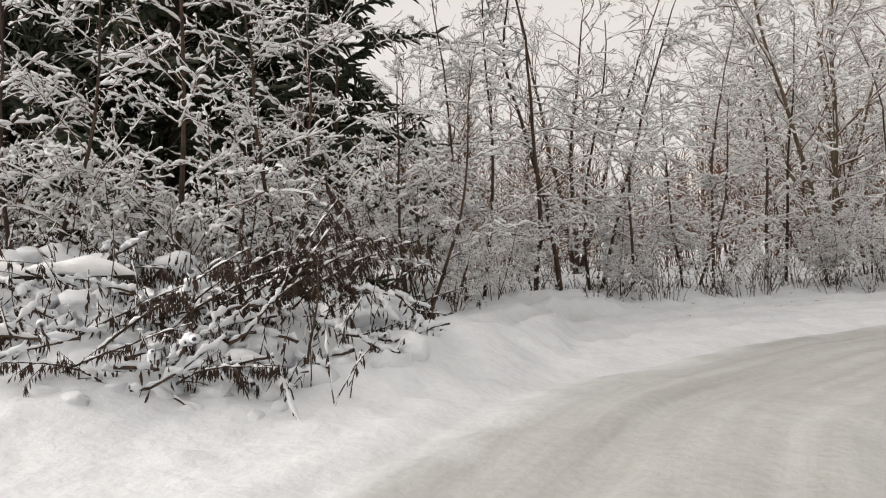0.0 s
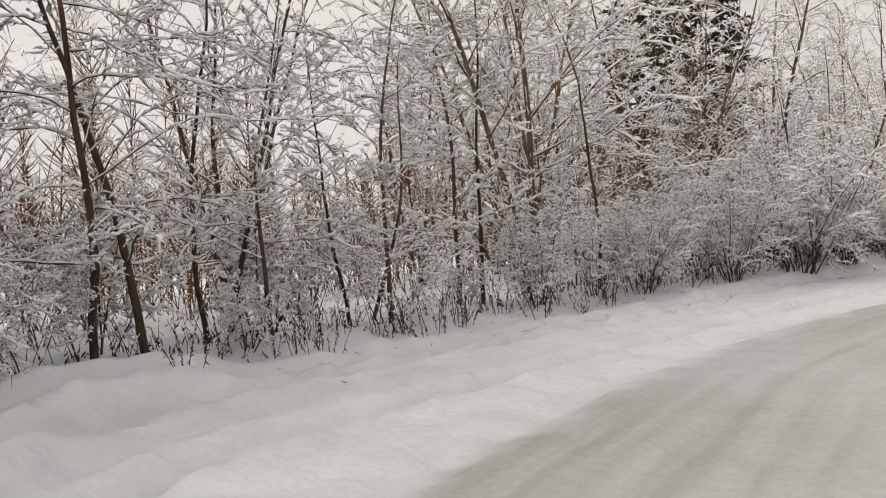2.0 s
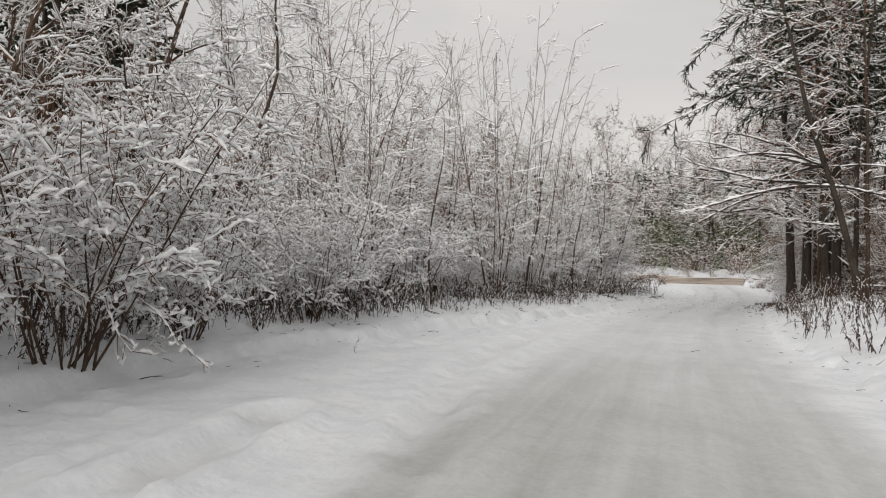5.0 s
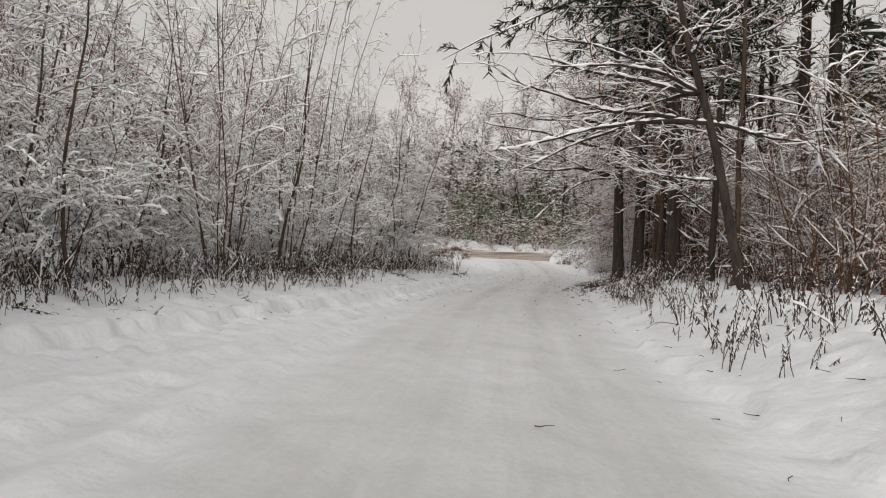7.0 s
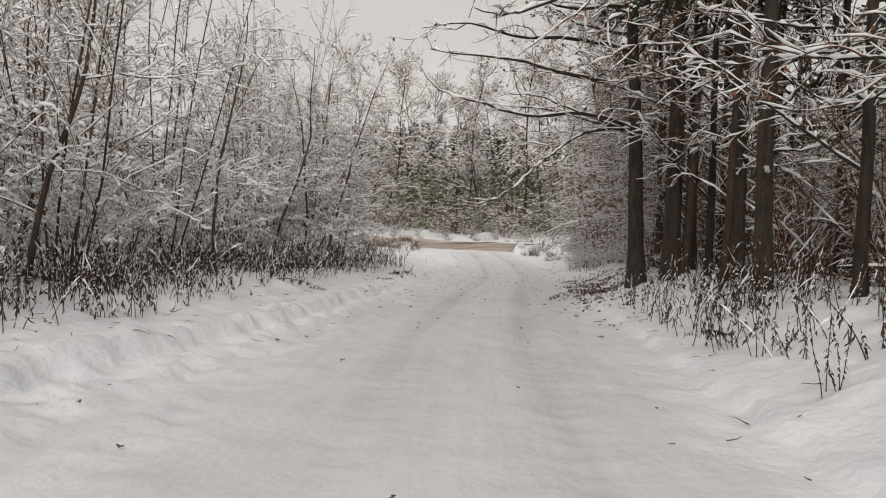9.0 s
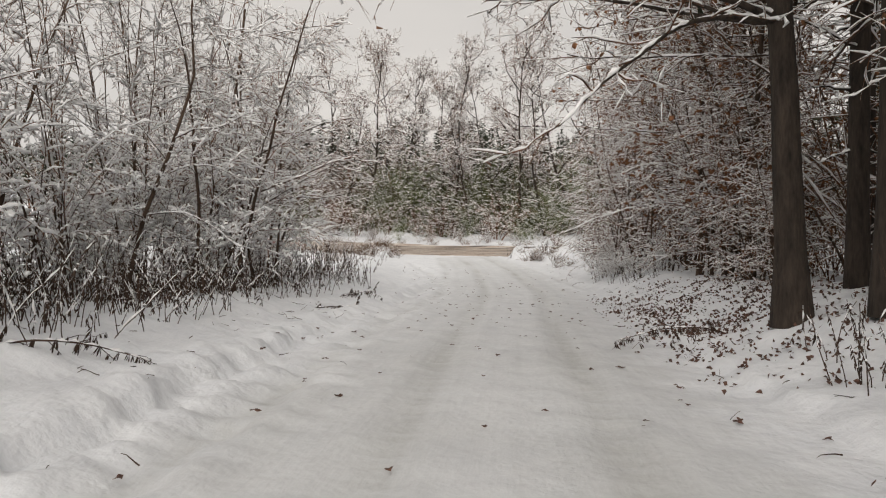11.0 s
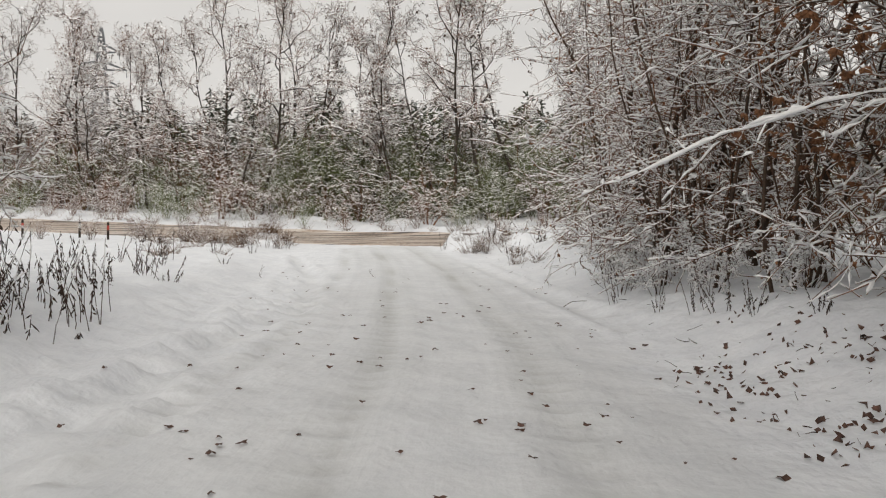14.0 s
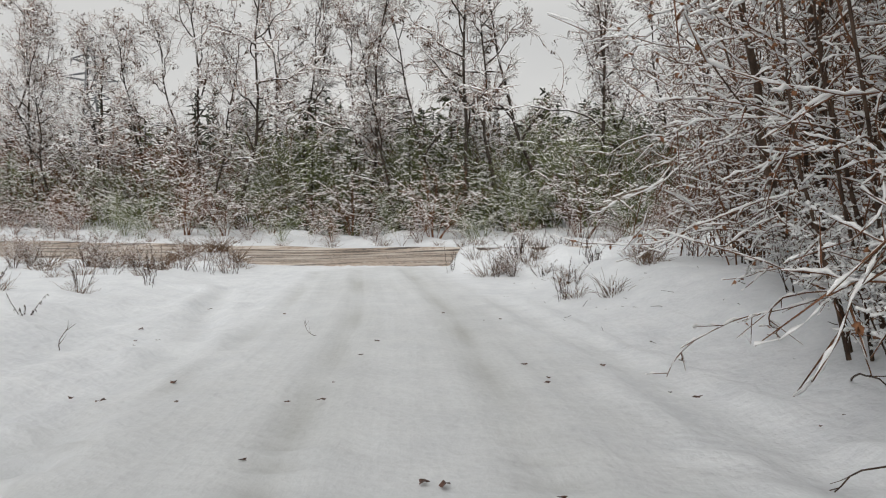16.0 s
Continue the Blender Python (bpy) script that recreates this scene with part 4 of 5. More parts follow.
brown_trees = Kit([lambda: make_forest_tree(51, 12, 0.075, 14, 0.12, "beech with brown leaves still on its snowy branches", BARK, 4.0, (0, 0), 4200, 0.2, (), 0.4)])
hornbeams = Kit([lambda s=s: make_thicket(s, 8.5, 7, 1700, 0.55) for s in (61, 62, 63)])
edge_hornbeams = Kit([lambda s=s: make_thicket(s, 8.0, 6, 420, 0.85, 0.45) for s in (64, 65, 66)])
broad = Kit([lambda: make_broad(33, 13, 4, 0.1, fine=4), lambda: make_broad(34, 15, 3, 0.13, None, spread=0.35, fine=4), lambda: make_broad(35, 11, 4, 0.09, fine=4)])
willow = Kit([lambda: make_broad(36, 13.5, 5, 0.085, OCHRE_BARK, "broad many-forked willow with ochre bark under snow", 0.5, 1.3, 6)])
shrubs = Kit([lambda: make_far_shrub(37, 6.0), lambda: make_far_shrub(38, 7.5, 8), lambda: make_far_shrub(39, 6.5, 7, LICHEN, "arching lichened green-grey shrub with snow along its branches", 0.7), lambda: make_far_shrub(40, 8.0, 8, LICHEN, "arching lichened green-grey shrub with snow along its branches", 0.7)])
reach_left = Kit([lambda s=s: make_forest_tree(s, 7.5, 0.05, 11, 0.14, "slim crooked tree with long snowy limbs reaching over the verge", BARK, 3.4, (0.05, -0.1), 0, -0.7, ((1.6, 0.1, -1, 0.25, 3.6, 0.022), (2.2, -0.2, -1, 0.3, 4.2, 0.026), (2.8, 0.3, -1, 0.25, 3.8, 0.024)), 0.7) for s in (55, 56)])
big_hornbeams = Kit([lambda s=s: make_thicket(s, 11.0, 4, 500, 0.9, 0.35, (0.06, 0.1)) for s in (67, 68)])
spruces = Kit([lambda: make_spruce(71, 15, 3.4, None, 0.35, 130), lambda: make_spruce(72, 18, 4.2, None, 0.3, 190, per=50)])
wide_pines = Kit([lambda s=s: make_spruce(s, 8.0, 3.3, OLIVE, 0.9, 60, 0.03, "young_pine", "broad olive-green young pine dusted with snow", 0.08, 14) for s in (74, 75)])
locusts = Kit([lambda s=s, h=h: make_locust(s, h) for s, h in ((81, 19.0), (82, 17.0), (83, 21.0))])
weeds = Kit([lambda s=s, h=h: make_weed(s, h) for s, h in ((91, 0.9), (92, 1.2), (93, 0.7), (94, 1.0))])
grasses = Kit([lambda s=s: make_grass(s) for s in (96, 97)])


# ---- left side of the lane ----
def left_edge(x):
    return float(np.interp(x, LEFT_X, LEFT_Y))


def right_edge(x):
    return float(np.interp(x, RIGHT_X, RIGHT_Y))


def bush_line(x):
    """Front of the bushes."""
    return 11.2 + 0.12 * (x + 16) if x < 1 else float(np.interp(x, (1, 2, 10, 19, 27, 36, 45, 52, 60, 70), (14.4, 15.6, 18.4, 21.2, 21.8, 23.0, 23.2, 24.0, 25.0, 28.0)))


rnd = random.Random(5)
x = -15.0
while x < 54:
    y0 = bush_line(x)
    (copse if 29 < x < 52 and rnd.random() < 0.25 else bushes).put(x, y0 + rnd.uniform(0.2, 1.5), size=rnd.uniform(0.7, 1.0) if not 0 < x < 12 else rnd.uniform(0.4, 0.65))
    if rnd.random() < (0.2 if x < 0 else 0.75 if x > 12 else 0.4):
        leafy_bushes.put(x + 0.7, y0 + rnd.uniform(1.8, 4.2), size=rnd.uniform(0.7, 1.1))
    x += rnd.uniform(1.4, 2.1) if not 0 < x < 12 else rnd.uniform(2.0, 2.9)
x = -17.0
while x < 56:
    y0 = bush_line(x)
    if x > 0:
        far_bushes.put(x, y0 + rnd.uniform(4.5, 8.5), size=rnd.uniform(0.5, 0.8))
    if x > 0 or rnd.random() < 0.25:
        saplings.put(x + rnd.uniform(-0.8, 0.8), y0 + rnd.uniform(1.2, 3.6), size=rnd.uniform(0.75, 1.05) if not 11 < x < 22 else rnd.uniform(0.4, 0.55))
    if 12 < x < 20:
        far_bushes.put(x + 1.0, y0 + rnd.uniform(3.0, 6.0), size=rnd.uniform(0.5, 0.8))
    if x > 20:
        (copse if 26 < x < 50 and rnd.random() < 0.6 else leafy_bushes if x > 26 else saplings).put(x + rnd.uniform(0.2, 1.6), y0 + rnd.uniform(3.5, 8.0), size=rnd.uniform(0.8, 1.15))
    x += rnd.uniform(2.2, 3.2)
# the pair of thin trunks and their neighbours
arching.put(2.0, 16.3, rot=40, size=1.0, which=0)
arching.put(2.6, 16.6, rot=200, size=1.0, which=2)
arching.put(3.5, 18.0, rot=120, size=0.9, which=1)
arching.put(-1.6, 13.8, rot=90, size=0.85, which=1)
arching.put(11.5, 19.4, rot=10, size=0.8, which=0)
for px, py, s, k in ((50.6, 24.0, 0.75, 2), (52.4, 23.8, 0.75, 0), (54.6, 23.4, 0.8, 1), (21.5, 21.6, 0.8, 2), (31, 22.4, 0.75, 1), (39.5, 22.9, 0.8, 2), (44.5, 22.6, 0.75, 1)):
    arching.put(px, py, size=s, which=k)
saplings.put(4.3, 16.9, rot=110, size=0.8, which=0)
saplings.put(6.4, 17.9, rot=300, size=0.95, which=2)
saplings.put(8.9, 19.6, rot=20, size=1.0, which=0)
for px, py, s, k in ((56.5, 23.9, 0.9, 1), (59.0, 25.0, 0.85, 3), (61.5, 26.8, 0.9, 0), (53.5, 23.4, 0.9, 2), (57.5, 26.5, 1.0, 2)):
    saplings.put(px, py, size=s, which=k)
for px, py, s in ((52.5, 24.8, 0.8), (54.2, 25.6, 0.85), (56.2, 25.4, 0.75), (58.6, 26.6, 0.8), (49.6, 24.2, 0.8), (60.4, 27.6, 0.8)):
    copse.put(px, py, size=s)
for px, py, s in ((55.5, 24.6, 0.9), (58.0, 24.2, 0.7), (60.2, 26.0, 0.8)):
    bushes.put(px, py, size=s)
bushes.put(53.8, 24.2, size=1.25, which=3)
for px, py, s, k in ((36.4, 22.7, 0.9, 0), (40.6, 23.2, 0.9, 1), (44.5, 23.8, 0.9, 1)):
    copse.put(px, py, size=s, which=k)
for px, py, s in ((17.8, 20.0, 1.0), (15.0, 19.4, 0.75), (20.6, 21.0, 0.85), (12.2, 18.9, 0.6), (24.2, 21.5, 0.7), (9.6, 18.6, 0.6)):
    fan_bushes.put(px, py, size=s)
for px, py, s in ((54.0, 24.6, 0.85), (58.0, 25.6, 0.85)):
    reach_left.put(px, py, rot=rnd.uniform(-25, 25), size=s)
for px, py, s in ((38, 27, 0.9), (41, 28, 1.0), (44, 27, 0.95), (47.5, 28.5, 1.0), (35, 28.5, 0.9), (50.5, 29, 0.9), (42.5, 31, 1.1)):
    hornbeams.put(px, py, size=s)
willow.put(10.7, 21.0, rot=30, size=0.95)
# taller trees behind
def open_sky(px, py):
    """Gaps between the tall trees where the sky shows."""
    a, b = math.degrees(math.atan2(px, py)), math.degrees(math.atan2(px - 2.7, py - 6.2))
    return -9 < a < -3.5 or 13 < a < 18.5 or 10 < b < 15


x = -22.0
while x < 57:
    y0 = bush_line(x)
    py = y0 + rnd.uniform(7 if not 0 < x < 11 else 11, 20)
    kind = rnd.random()
    if not open_sky(x, py):
        (broad if kind < 0.55 else birches if kind < 0.75 else tall_saplings).put(x, py, size=rnd.uniform(0.75, 1.05) if x < 24 else rnd.uniform(0.5, 0.72))
    x += rnd.uniform(2.6, 4.2)
birches.put(65, 40, size=1.4, which=0)
birches.put(50, 46, size=1.35, which=1)
for px, py, s, k in ((19.5, 27, 1.0, 0), (24.6, 28.5, 0.9, 1), (16, 30, 1.0, 2), (57, 44.5, 1.35, 1), (60, 47, 1.2, 0), (52, 46, 1.2, 1)):
    broad.put(px, py, size=s, which=k)
for px, py, s in ((-8.5, 14.6, 0.95), (-5.6, 15.6, 1.0), (-12.5, 15.0, 1.0), (-3.2, 18.0, 0.9), (-6.5, 20, 1.0), (-10.5, 19, 1.0), (-16, 20, 1.0), (-8, 25, 1.0), (36, 46.5, 1.35), (39.5, 47.5, 1.4), (42.5, 48.5, 1.3), (38, 51, 1.4), (34, 50, 1.2), (-20, 17, 1.0)):
    spruces.put(px, py, size=s)

# ---- right side of the lane ----
pines.put(47.3, 13.4, rot=0, which=0)
pines.put(50.7, 12.5, rot=20, which=1)
pines.put(46.3, 12.3, rot=10, size=1.05, which=0)
pines.put(45.7, 8.7, rot=80, size=1.2, which=1)
pines.put(44.4, 8.2, rot=200, size=1.2, which=0)
pines.put(54.5, 11.0, rot=140, which=1)
over_pine.put(42.5, 12.6, rot=0)
reaching = Kit([lambda s=s: make_forest_tree(s, 12, 0.08, 24, 0.26, "slim forest tree with many long snowy limbs over the lane", BARK, 5.0, (0, 0), 900, 0.6, (), 0.75) for s in (53, 54)])
for px, py, s in ((44.0, 12.9, 0.9), (52.0, 13.2, 1.0), (49.2, 12.8, 1.1), (39.2, 11.4, 0.9), (55.4, 12.9, 0.95), (58.8, 13.3, 0.95)):
    reaching.put(px, py, rot=rnd.uniform(-25, 25), size=s)
forest.put(41.1, 11.7, rot=60, size=0.95, which=2)
forest.put(47.3, 12.6, rot=100, size=0.9, which=2)
leaner = Kit([lambda: make_forest_tree(47, 10, 0.11, 6, 0.45, "slanting forest tree with a fan of arching limbs under thick snow", PINE_BARK, 3.0, (0.0, 0.28), 0, 0.4, (
    (3.5, -0.1, 1, 0.2, 4.4, 0.05), (3.7, 0.35, 1, 0.16, 4.2, 0.05), (3.3, -0.5, 1, 0.12, 4.6, 0.05), (3.9, 0.7, 0.9, 0.2, 3.8, 0.045), (3.4, 0.1, 1, 0.02, 4.0, 0.042), (4.0, -0.8, 0.8, 0.18, 3.6, 0.04),
    (3.6, 0.2, -1, -0.1, 2.4, 0.042), (2.3, 0.4, 0.8, 0.1, 2.2, 0.026), (4.2, 0.1, 1, 0.45, 3.5, 0.04)), 0.95)])
leaner.put(36.8, 11.5, rot=0)
beech = Kit([lambda: make_forest_tree(48, 16, 0.2, 16, 0.3, "thick dark trunk with long limbs over the lane", PINE_BARK, 5.0, (0, 0), 260, 0.7, ((4.0, -0.45, 1, 0.1, 5.0, 0.055), (3.4, -0.7, 0.8, 0.15, 4.2, 0.04), (4.8, -0.2, 1, 0.2, 5.5, 0.06), (3.6, 0.3, 0.9, 0.3, 3.4, 0.032), (5.6, -0.6, 1, 0.1, 5.5, 0.06), (4.2, 0.45, 1, 0.22, 4.2, 0.036)))])
beech.put(48.6, 14.0, rot=0)
for px, py, k, s in ((38.0, 8.0, 2, 1.1), (49.5, 9.0, 1, 1.0), (53.5, 8.0, 0, 1.0), (41.0, 6.5, 1, 1.0), (36, 5, 0, 1.0), (58, 9.0, 1, 1.0), (63, 7.0, 0, 1.0), (33, 7.5, 2, 1.0), (56, 5, 1, 1.1), (48, 4, 0, 1.0)):
    forest.put(px, py, size=s, which=k)
for px, py, s in ((59.2, 12.6, 1.0), (55.5, 12.0, 0.9), (57.6, 12.3, 0.8), (53.6, 12.9, 0.75), (60.8, 12.6, 0.8), (62.5, 11.0, 1.0), (51.5, 10.5, 0.8)):
    brown_trees.put(px, py, size=s)
for px, py, s in ((57.0, 12.8, 0.95), (59.5, 13.0, 1.0), (62.1, 13.7, 0.9), (63.5, 14.3, 0.95), (64.5, 14.8, 1.05), (66.0, 14.4, 1.0), (67.2, 15.1, 0.8), (69.0, 13.3, 1.0), (71.2, 13.2, 1.0), (73.5, 13.4, 1.05), (76.0, 13.4, 1.0), (78.5, 13.0, 1.0), (54.4, 13.0, 0.7), (51.4, 13.4, 0.55)):
    edge_hornbeams.put(px, py, rot=rnd.uniform(-40, 40), size=s)
for px, py, rot in ((67.2, 14.0, 10), (72.3, 14.0, -15), (66.2, 12.4, 30), (58.6, 12.6, 0)):
    big_hornbeams.put(px, py, rot=rot, size=1.0)
for px, py, s in ((68.5, 12.0, 1.1), (72.0, 12.0, 1.05), (75.5, 11.8, 1.1), (57.3, 12.2, 0.9), (55, 10.5, 1.0), (80, 12.0, 1.1), (84, 10, 1.0), (60, 10.8, 1.0)):
    hornbeams.put(px, py, size=s)
for px, py, s, k in ((62.6, 13.0, 0.8, 2), (57.6, 13.2, 0.9, 1)):
    arching.put(px, py, size=s, which=k)
for px, py, s in ((34, 9.5, 0.5), (38.5, 10.2, 0.5), (43.5, 10.5, 0.5), (31, 7, 0.6), (41, 9.2, 0.6), (36, 8.0, 0.6)):
    hornbeams.put(px, py, size=s)
for px, py, s in ((62.6, 14.5, 0.42), (63.9, 15.0, 0.4), (65.1, 15.4, 0.45), (66.6, 15.2, 0.5), (61.0, 13.9, 0.4), (68.2, 14.8, 0.5), (70.4, 14.6, 0.5)):
    leafy_bushes.put(px, py, size=s)
for px, py, s in ((61.6, 14.7, 0.7), (62.1, 14.9, 0.6), (61.2, 14.5, 0.6), (62.9, 15.2, 0.5), (60.6, 14.6, 0.5), (64.4, 15.6, 0.5), (59.6, 14.3, 0.6)):
    weeds.put(px, py, size=s)

for k in range(10):
    hornbeams.put(rnd.uniform(38, 58), rnd.uniform(6.5, 11.8), size=rnd.uniform(0.45, 0.7))

# ---- beyond the crossing road ----
def beyond(u, y):
    return u + 0.245 * (y - 20)


y = -26.0
while y < 66:
    locusts.put(beyond(rnd.uniform(106, 111.5), y), y, size=rnd.uniform(0.68, 0.95))
    y += rnd.uniform(1.7, 2.9)
y = -30.0
while y < 72:
    shrubs.put(beyond(rnd.uniform(99.5, 102), y + 0.5), y + 0.5, size=rnd.uniform(0.18, 0.36), which=rnd.choice((0, 1, 2)))
    shrubs.put(beyond(rnd.uniform(102, 106), y), y, size=rnd.uniform(0.4, 0.7), which=rnd.choice((0, 1, 2)))
    shrubs.put(beyond(rnd.uniform(106, 110), y + 1), y + 1, size=rnd.uniform(0.7, 1.0), which=rnd.choice((2, 3) if 8 < y < 36 else (0, 1, 3, 2)))
    shrubs.put(beyond(rnd.uniform(110, 116), y), y + rnd.uniform(-1, 1), size=rnd.uniform(1.0, 1.35), which=rnd.choice((2, 3, 3) if 8 < y < 36 else (0, 1, 0)))
    far_saplings.put(beyond(rnd.uniform(114, 128), y), y + rnd.uniform(-1, 1), size=rnd.uniform(0.9, 1.3))
    y += rnd.uniform(2.0, 3.0)

for px, py, s in ((107.0, 20.5, 0.75), (108.2, 24, 0.85), (107.2, 27.5, 0.7), (109, 30.5, 0.8), (108.5, 17.0, 0.7), (112, 20, 1.1), (111.5, 23.5, 1.0), (114.5, 26.5, 1.2), (112.5, 29.5, 1.0), (116, 33, 1.2), (117, 22, 1.3), (113, 15.5, 1.1), (118, 46, 1.1)):
    wide_pines.put(px, py, size=s)
y = -22.0
while y < 58:
    far_bushes.put(beyond(rnd.uniform(97.6, 101.5), y), y, size=rnd.uniform(0.2, 0.42))
    grasses.put(beyond(rnd.uniform(96.6, 99), y + 1), y + 1, size=rnd.uniform(0.6, 1.1))
    y += rnd.uniform(1.8, 3.2)

# ---- far woods ----
def far_woods(name, label, spots, conifer, seed):
    r = np.random.default_rng(seed)
    wood, snow = [], []
    for px, py, h in spots:
        P0 = shoots(r, np.array([[px, py, ground_z(px, py) - 0.3]]), np.array([[0, 0, 1.0]]), np.array([h]), 6, 0.02)
        b, d, u, i = sprout(r, P0, 62 if conifer else 34, 0.25 if conifer else 0.1, 1.0, 78 if conifer else 46)
        L = h * (0.2 * np.sqrt(np.clip(1.06 - u, 0, 1)) if conifer else 0.22 * (1.25 - 0.7 * u)) * r.uniform(0.7, 1.2, len(b))
        P1 = shoots(r, b, d, L, 3, 0.08, -0.12 if conifer else 0.02)
        R1 = taper(len(b), 3, 0.17 if conifer else 0.035, 0.07 if conifer else 0.012)
        wood += [tubes(P0, taper(1, 6, (0.012 if conifer else 0.006) * h, 0.015), 5), tubes(P1, R1, 3)]
        keep = r.uniform(0, 1, len(P1)) < (0.65 if conifer else 0.9)
        snow.append(snow_along(r, P1[keep], R1[keep], 0.12 if conifer else 0.06, 0.3))
    root = thing(name, label, "trees", kind="stuff")
    part("wood", merge(*wood), NEEDLE if conifer else TWIG, root)
    part("snow_cover", merge(*snow), SNOW, root)


r_far = np.random.default_rng(77)
far_woods("far_pine_wood", "dark pine wood with snow on a far slope", [(beyond(r_far.uniform(138, 300), yy), yy, r_far.uniform(9.5, 12.5) + (3.0 if yy > 34 else 0.0)) for yy in r_far.uniform(-130, 240, 640)] + [(beyond(r_far.uniform(128, 170), yy), yy, r_far.uniform(5, 9.5)) for yy in r_far.uniform(-60, 110, 260)], True, 1)
far_woods("far_bare_wood", "grey-brown leafless wood dusted with snow", [(xx, yy, hh) for xx, yy, hh in ((xx, bush_line(xx) + r_far.uniform(9 if xx < 0 else 20, 46), r_far.uniform(7, 11.5)) for xx in r_far.uniform(-40, 62, 300)) if not open_sky(xx, yy)], False, 2)
far_woods("far_bare_wood", "low grey-brown leafless wood behind the clearing", [(dd * math.sin(aa), dd * math.cos(aa), r_far.uniform(5.0, 7.5)) for aa, dd in zip(r_far.uniform(-0.3, 0.72, 190), r_far.uniform(38, 62, 190))], False, 6)
far_woods("far_bare_wood", "grey-brown leafless wood dusted with snow", [(xx, right_edge(min(xx, 84)) - r_far.uniform(9, 40), r_far.uniform(8, 14)) for xx in r_far.uniform(26, 64, 120)], False, 3)

far_woods("far_pine_wood", "dark pine wood behind the forest edge", [(xx, yy, r_far.uniform(12, 17)) for xx, yy in zip(r_far.uniform(36, 84, 110), r_far.uniform(-28, 3, 110))], True, 5)
far_woods("far_bare_wood", "brown leafless wood on the slope beyond the road", [(beyond(r_far.uniform(114, 142), yy), yy, r_far.uniform(5.5, 8.5)) for yy in r_far.uniform(-45, 95, 190)], False, 4)


def underwood(label, spots, low, high, seed, mat, per=3, snowy=1.0):
    """Dense dark brushwood of thin rods, too many to count."""
    r = np.random.default_rng(seed)
    C = np.array(spots)
    C = np.column_stack([C, shelf(C[:, 0], C[:, 1]) - 0.1])
    n = len(C)
    P = shoots(r, C, r.normal(0, 0.28, (n, 3)) * (1, 1, 0) + (0, 0, 1), r.uniform(low, high, n), 5, 0.08)
    b, d, u, i = sprout(r, P, per, 0.2, 1.0, 50)
    Q = shoots(r, b, d, r.uniform(low, high, len(b)) * 0.32, 3, 0.15)
    RQ = taper(len(b), 3, 0.012, 0.005)
    root = thing("brushwood", label, "bushes", kind="stuff")
    part("rods", merge(tubes(P, taper(n, 5, 0.02, 0.007), 3), tubes(*resample(Q, RQ, 2), 3)), mat, root)
    some = r.uniform(0, 1, len(Q)) < snowy
    part("snow_cover", merge(snow_along(r, P, taper(n, 5, 0.02, 0.007), 0.03, 0.5), snow_along(r, Q[some], RQ[some], 0.034, 0.3)), SNOW, root)


def scatter(n, box, seed):
    r = np.random.default_rng(seed)
    return [(r.uniform(box[0], box[1]), r.uniform(box[2], box[3])) for _ in range(n)]


underwood("dark tangled brushwood behind the snowy bushes", [(a, bush_line(a) + (2.5 if a < 0 else 11.0 if a < 12 else 5.0) + b) for a, b in scatter(1100, (-22, 40, 0, 9), 201)], 1.8, 5.5, 202, TWIG, 4)
underwood("dark tangled brushwood between the forest trunks", [(a, right_edge(a) - 3.5 - b) for a, b in scatter(800, (36, 64, 0, 12), 203)], 1.5, 5.0, 204, TWIG, 4)
underwood("brown brushwood under the hornbeams", [(a, right_edge(a) - 3.2 - b) for a, b in scatter(260, (56, 84, 0, 9), 209)], 1.5, 5.5, 210, TWIG, 6, 0.4)
underwood("dark brushwood beyond the crossing road", [(beyond(a, b), b) for a, b in scatter(2600, (106, 128, -34, 76), 205)], 2.0, 8.0, 206, BARK, 7, 0.3)
underwood("olive-green brushwood beyond the crossing road", [(beyond(a, b), b) for a, b in scatter(420, (107, 118, 6, 38), 207)], 2.0, 6.5, 208, OLIVE, 8, 0.3)


def weed_field(label, spots, seed, h=0.9):
    """Dense dry weeds, past counting, with withered leaves and snow."""
    r = np.random.default_rng(seed)
    C = np.array(spots)
    C = np.column_stack([C, shelf(C[:, 0], C[:, 1]) - 0.04])
    n = len(C)
    P = shoots(r, C, r.normal(0, 0.2, (n, 3)) * (1, 1, 0) + (0, 0, 1), h * r.uniform(0.25, 1.0, n) ** 1.3 * 1.15, 6, 0.1, -0.06)
    R = taper(n, 6, 0.007, 0.004)
    b, d, u, i = sprout(r, P, 4, 0.35, 1.0, 60)
    root = thing("dry_weeds", label, "weeds", kind="stuff")
    part("stalk_field", tubes(P, R, 3), DRYWEED, root)
    part("withered_leaves", leaves(r, b, 0.1, 0.010, 2.0, 0.2), DRYWEED, root)
    k = r.integers(0, len(b), n)
    part("snow_cover", merge(snow_along(r, *resample(P, R, 10), 0.024, 0.35), clumps(r, b[k] + (0, 0, 0.01), d[k] * (1, 1, 0.3), 0.019)), SNOW, root)


def verge(x0, x1, n, near, far, seed, edge, sign):
    r = np.random.default_rng(seed)
    hubs = r.uniform(x0, x1, max(8, n // 9))
    out = []
    for _ in range(n):
        px = hubs[r.integers(0, len(hubs))] + r.normal(0, 0.45)
        out.append((px, edge(px) + sign * r.uniform(near, far)))
    return out


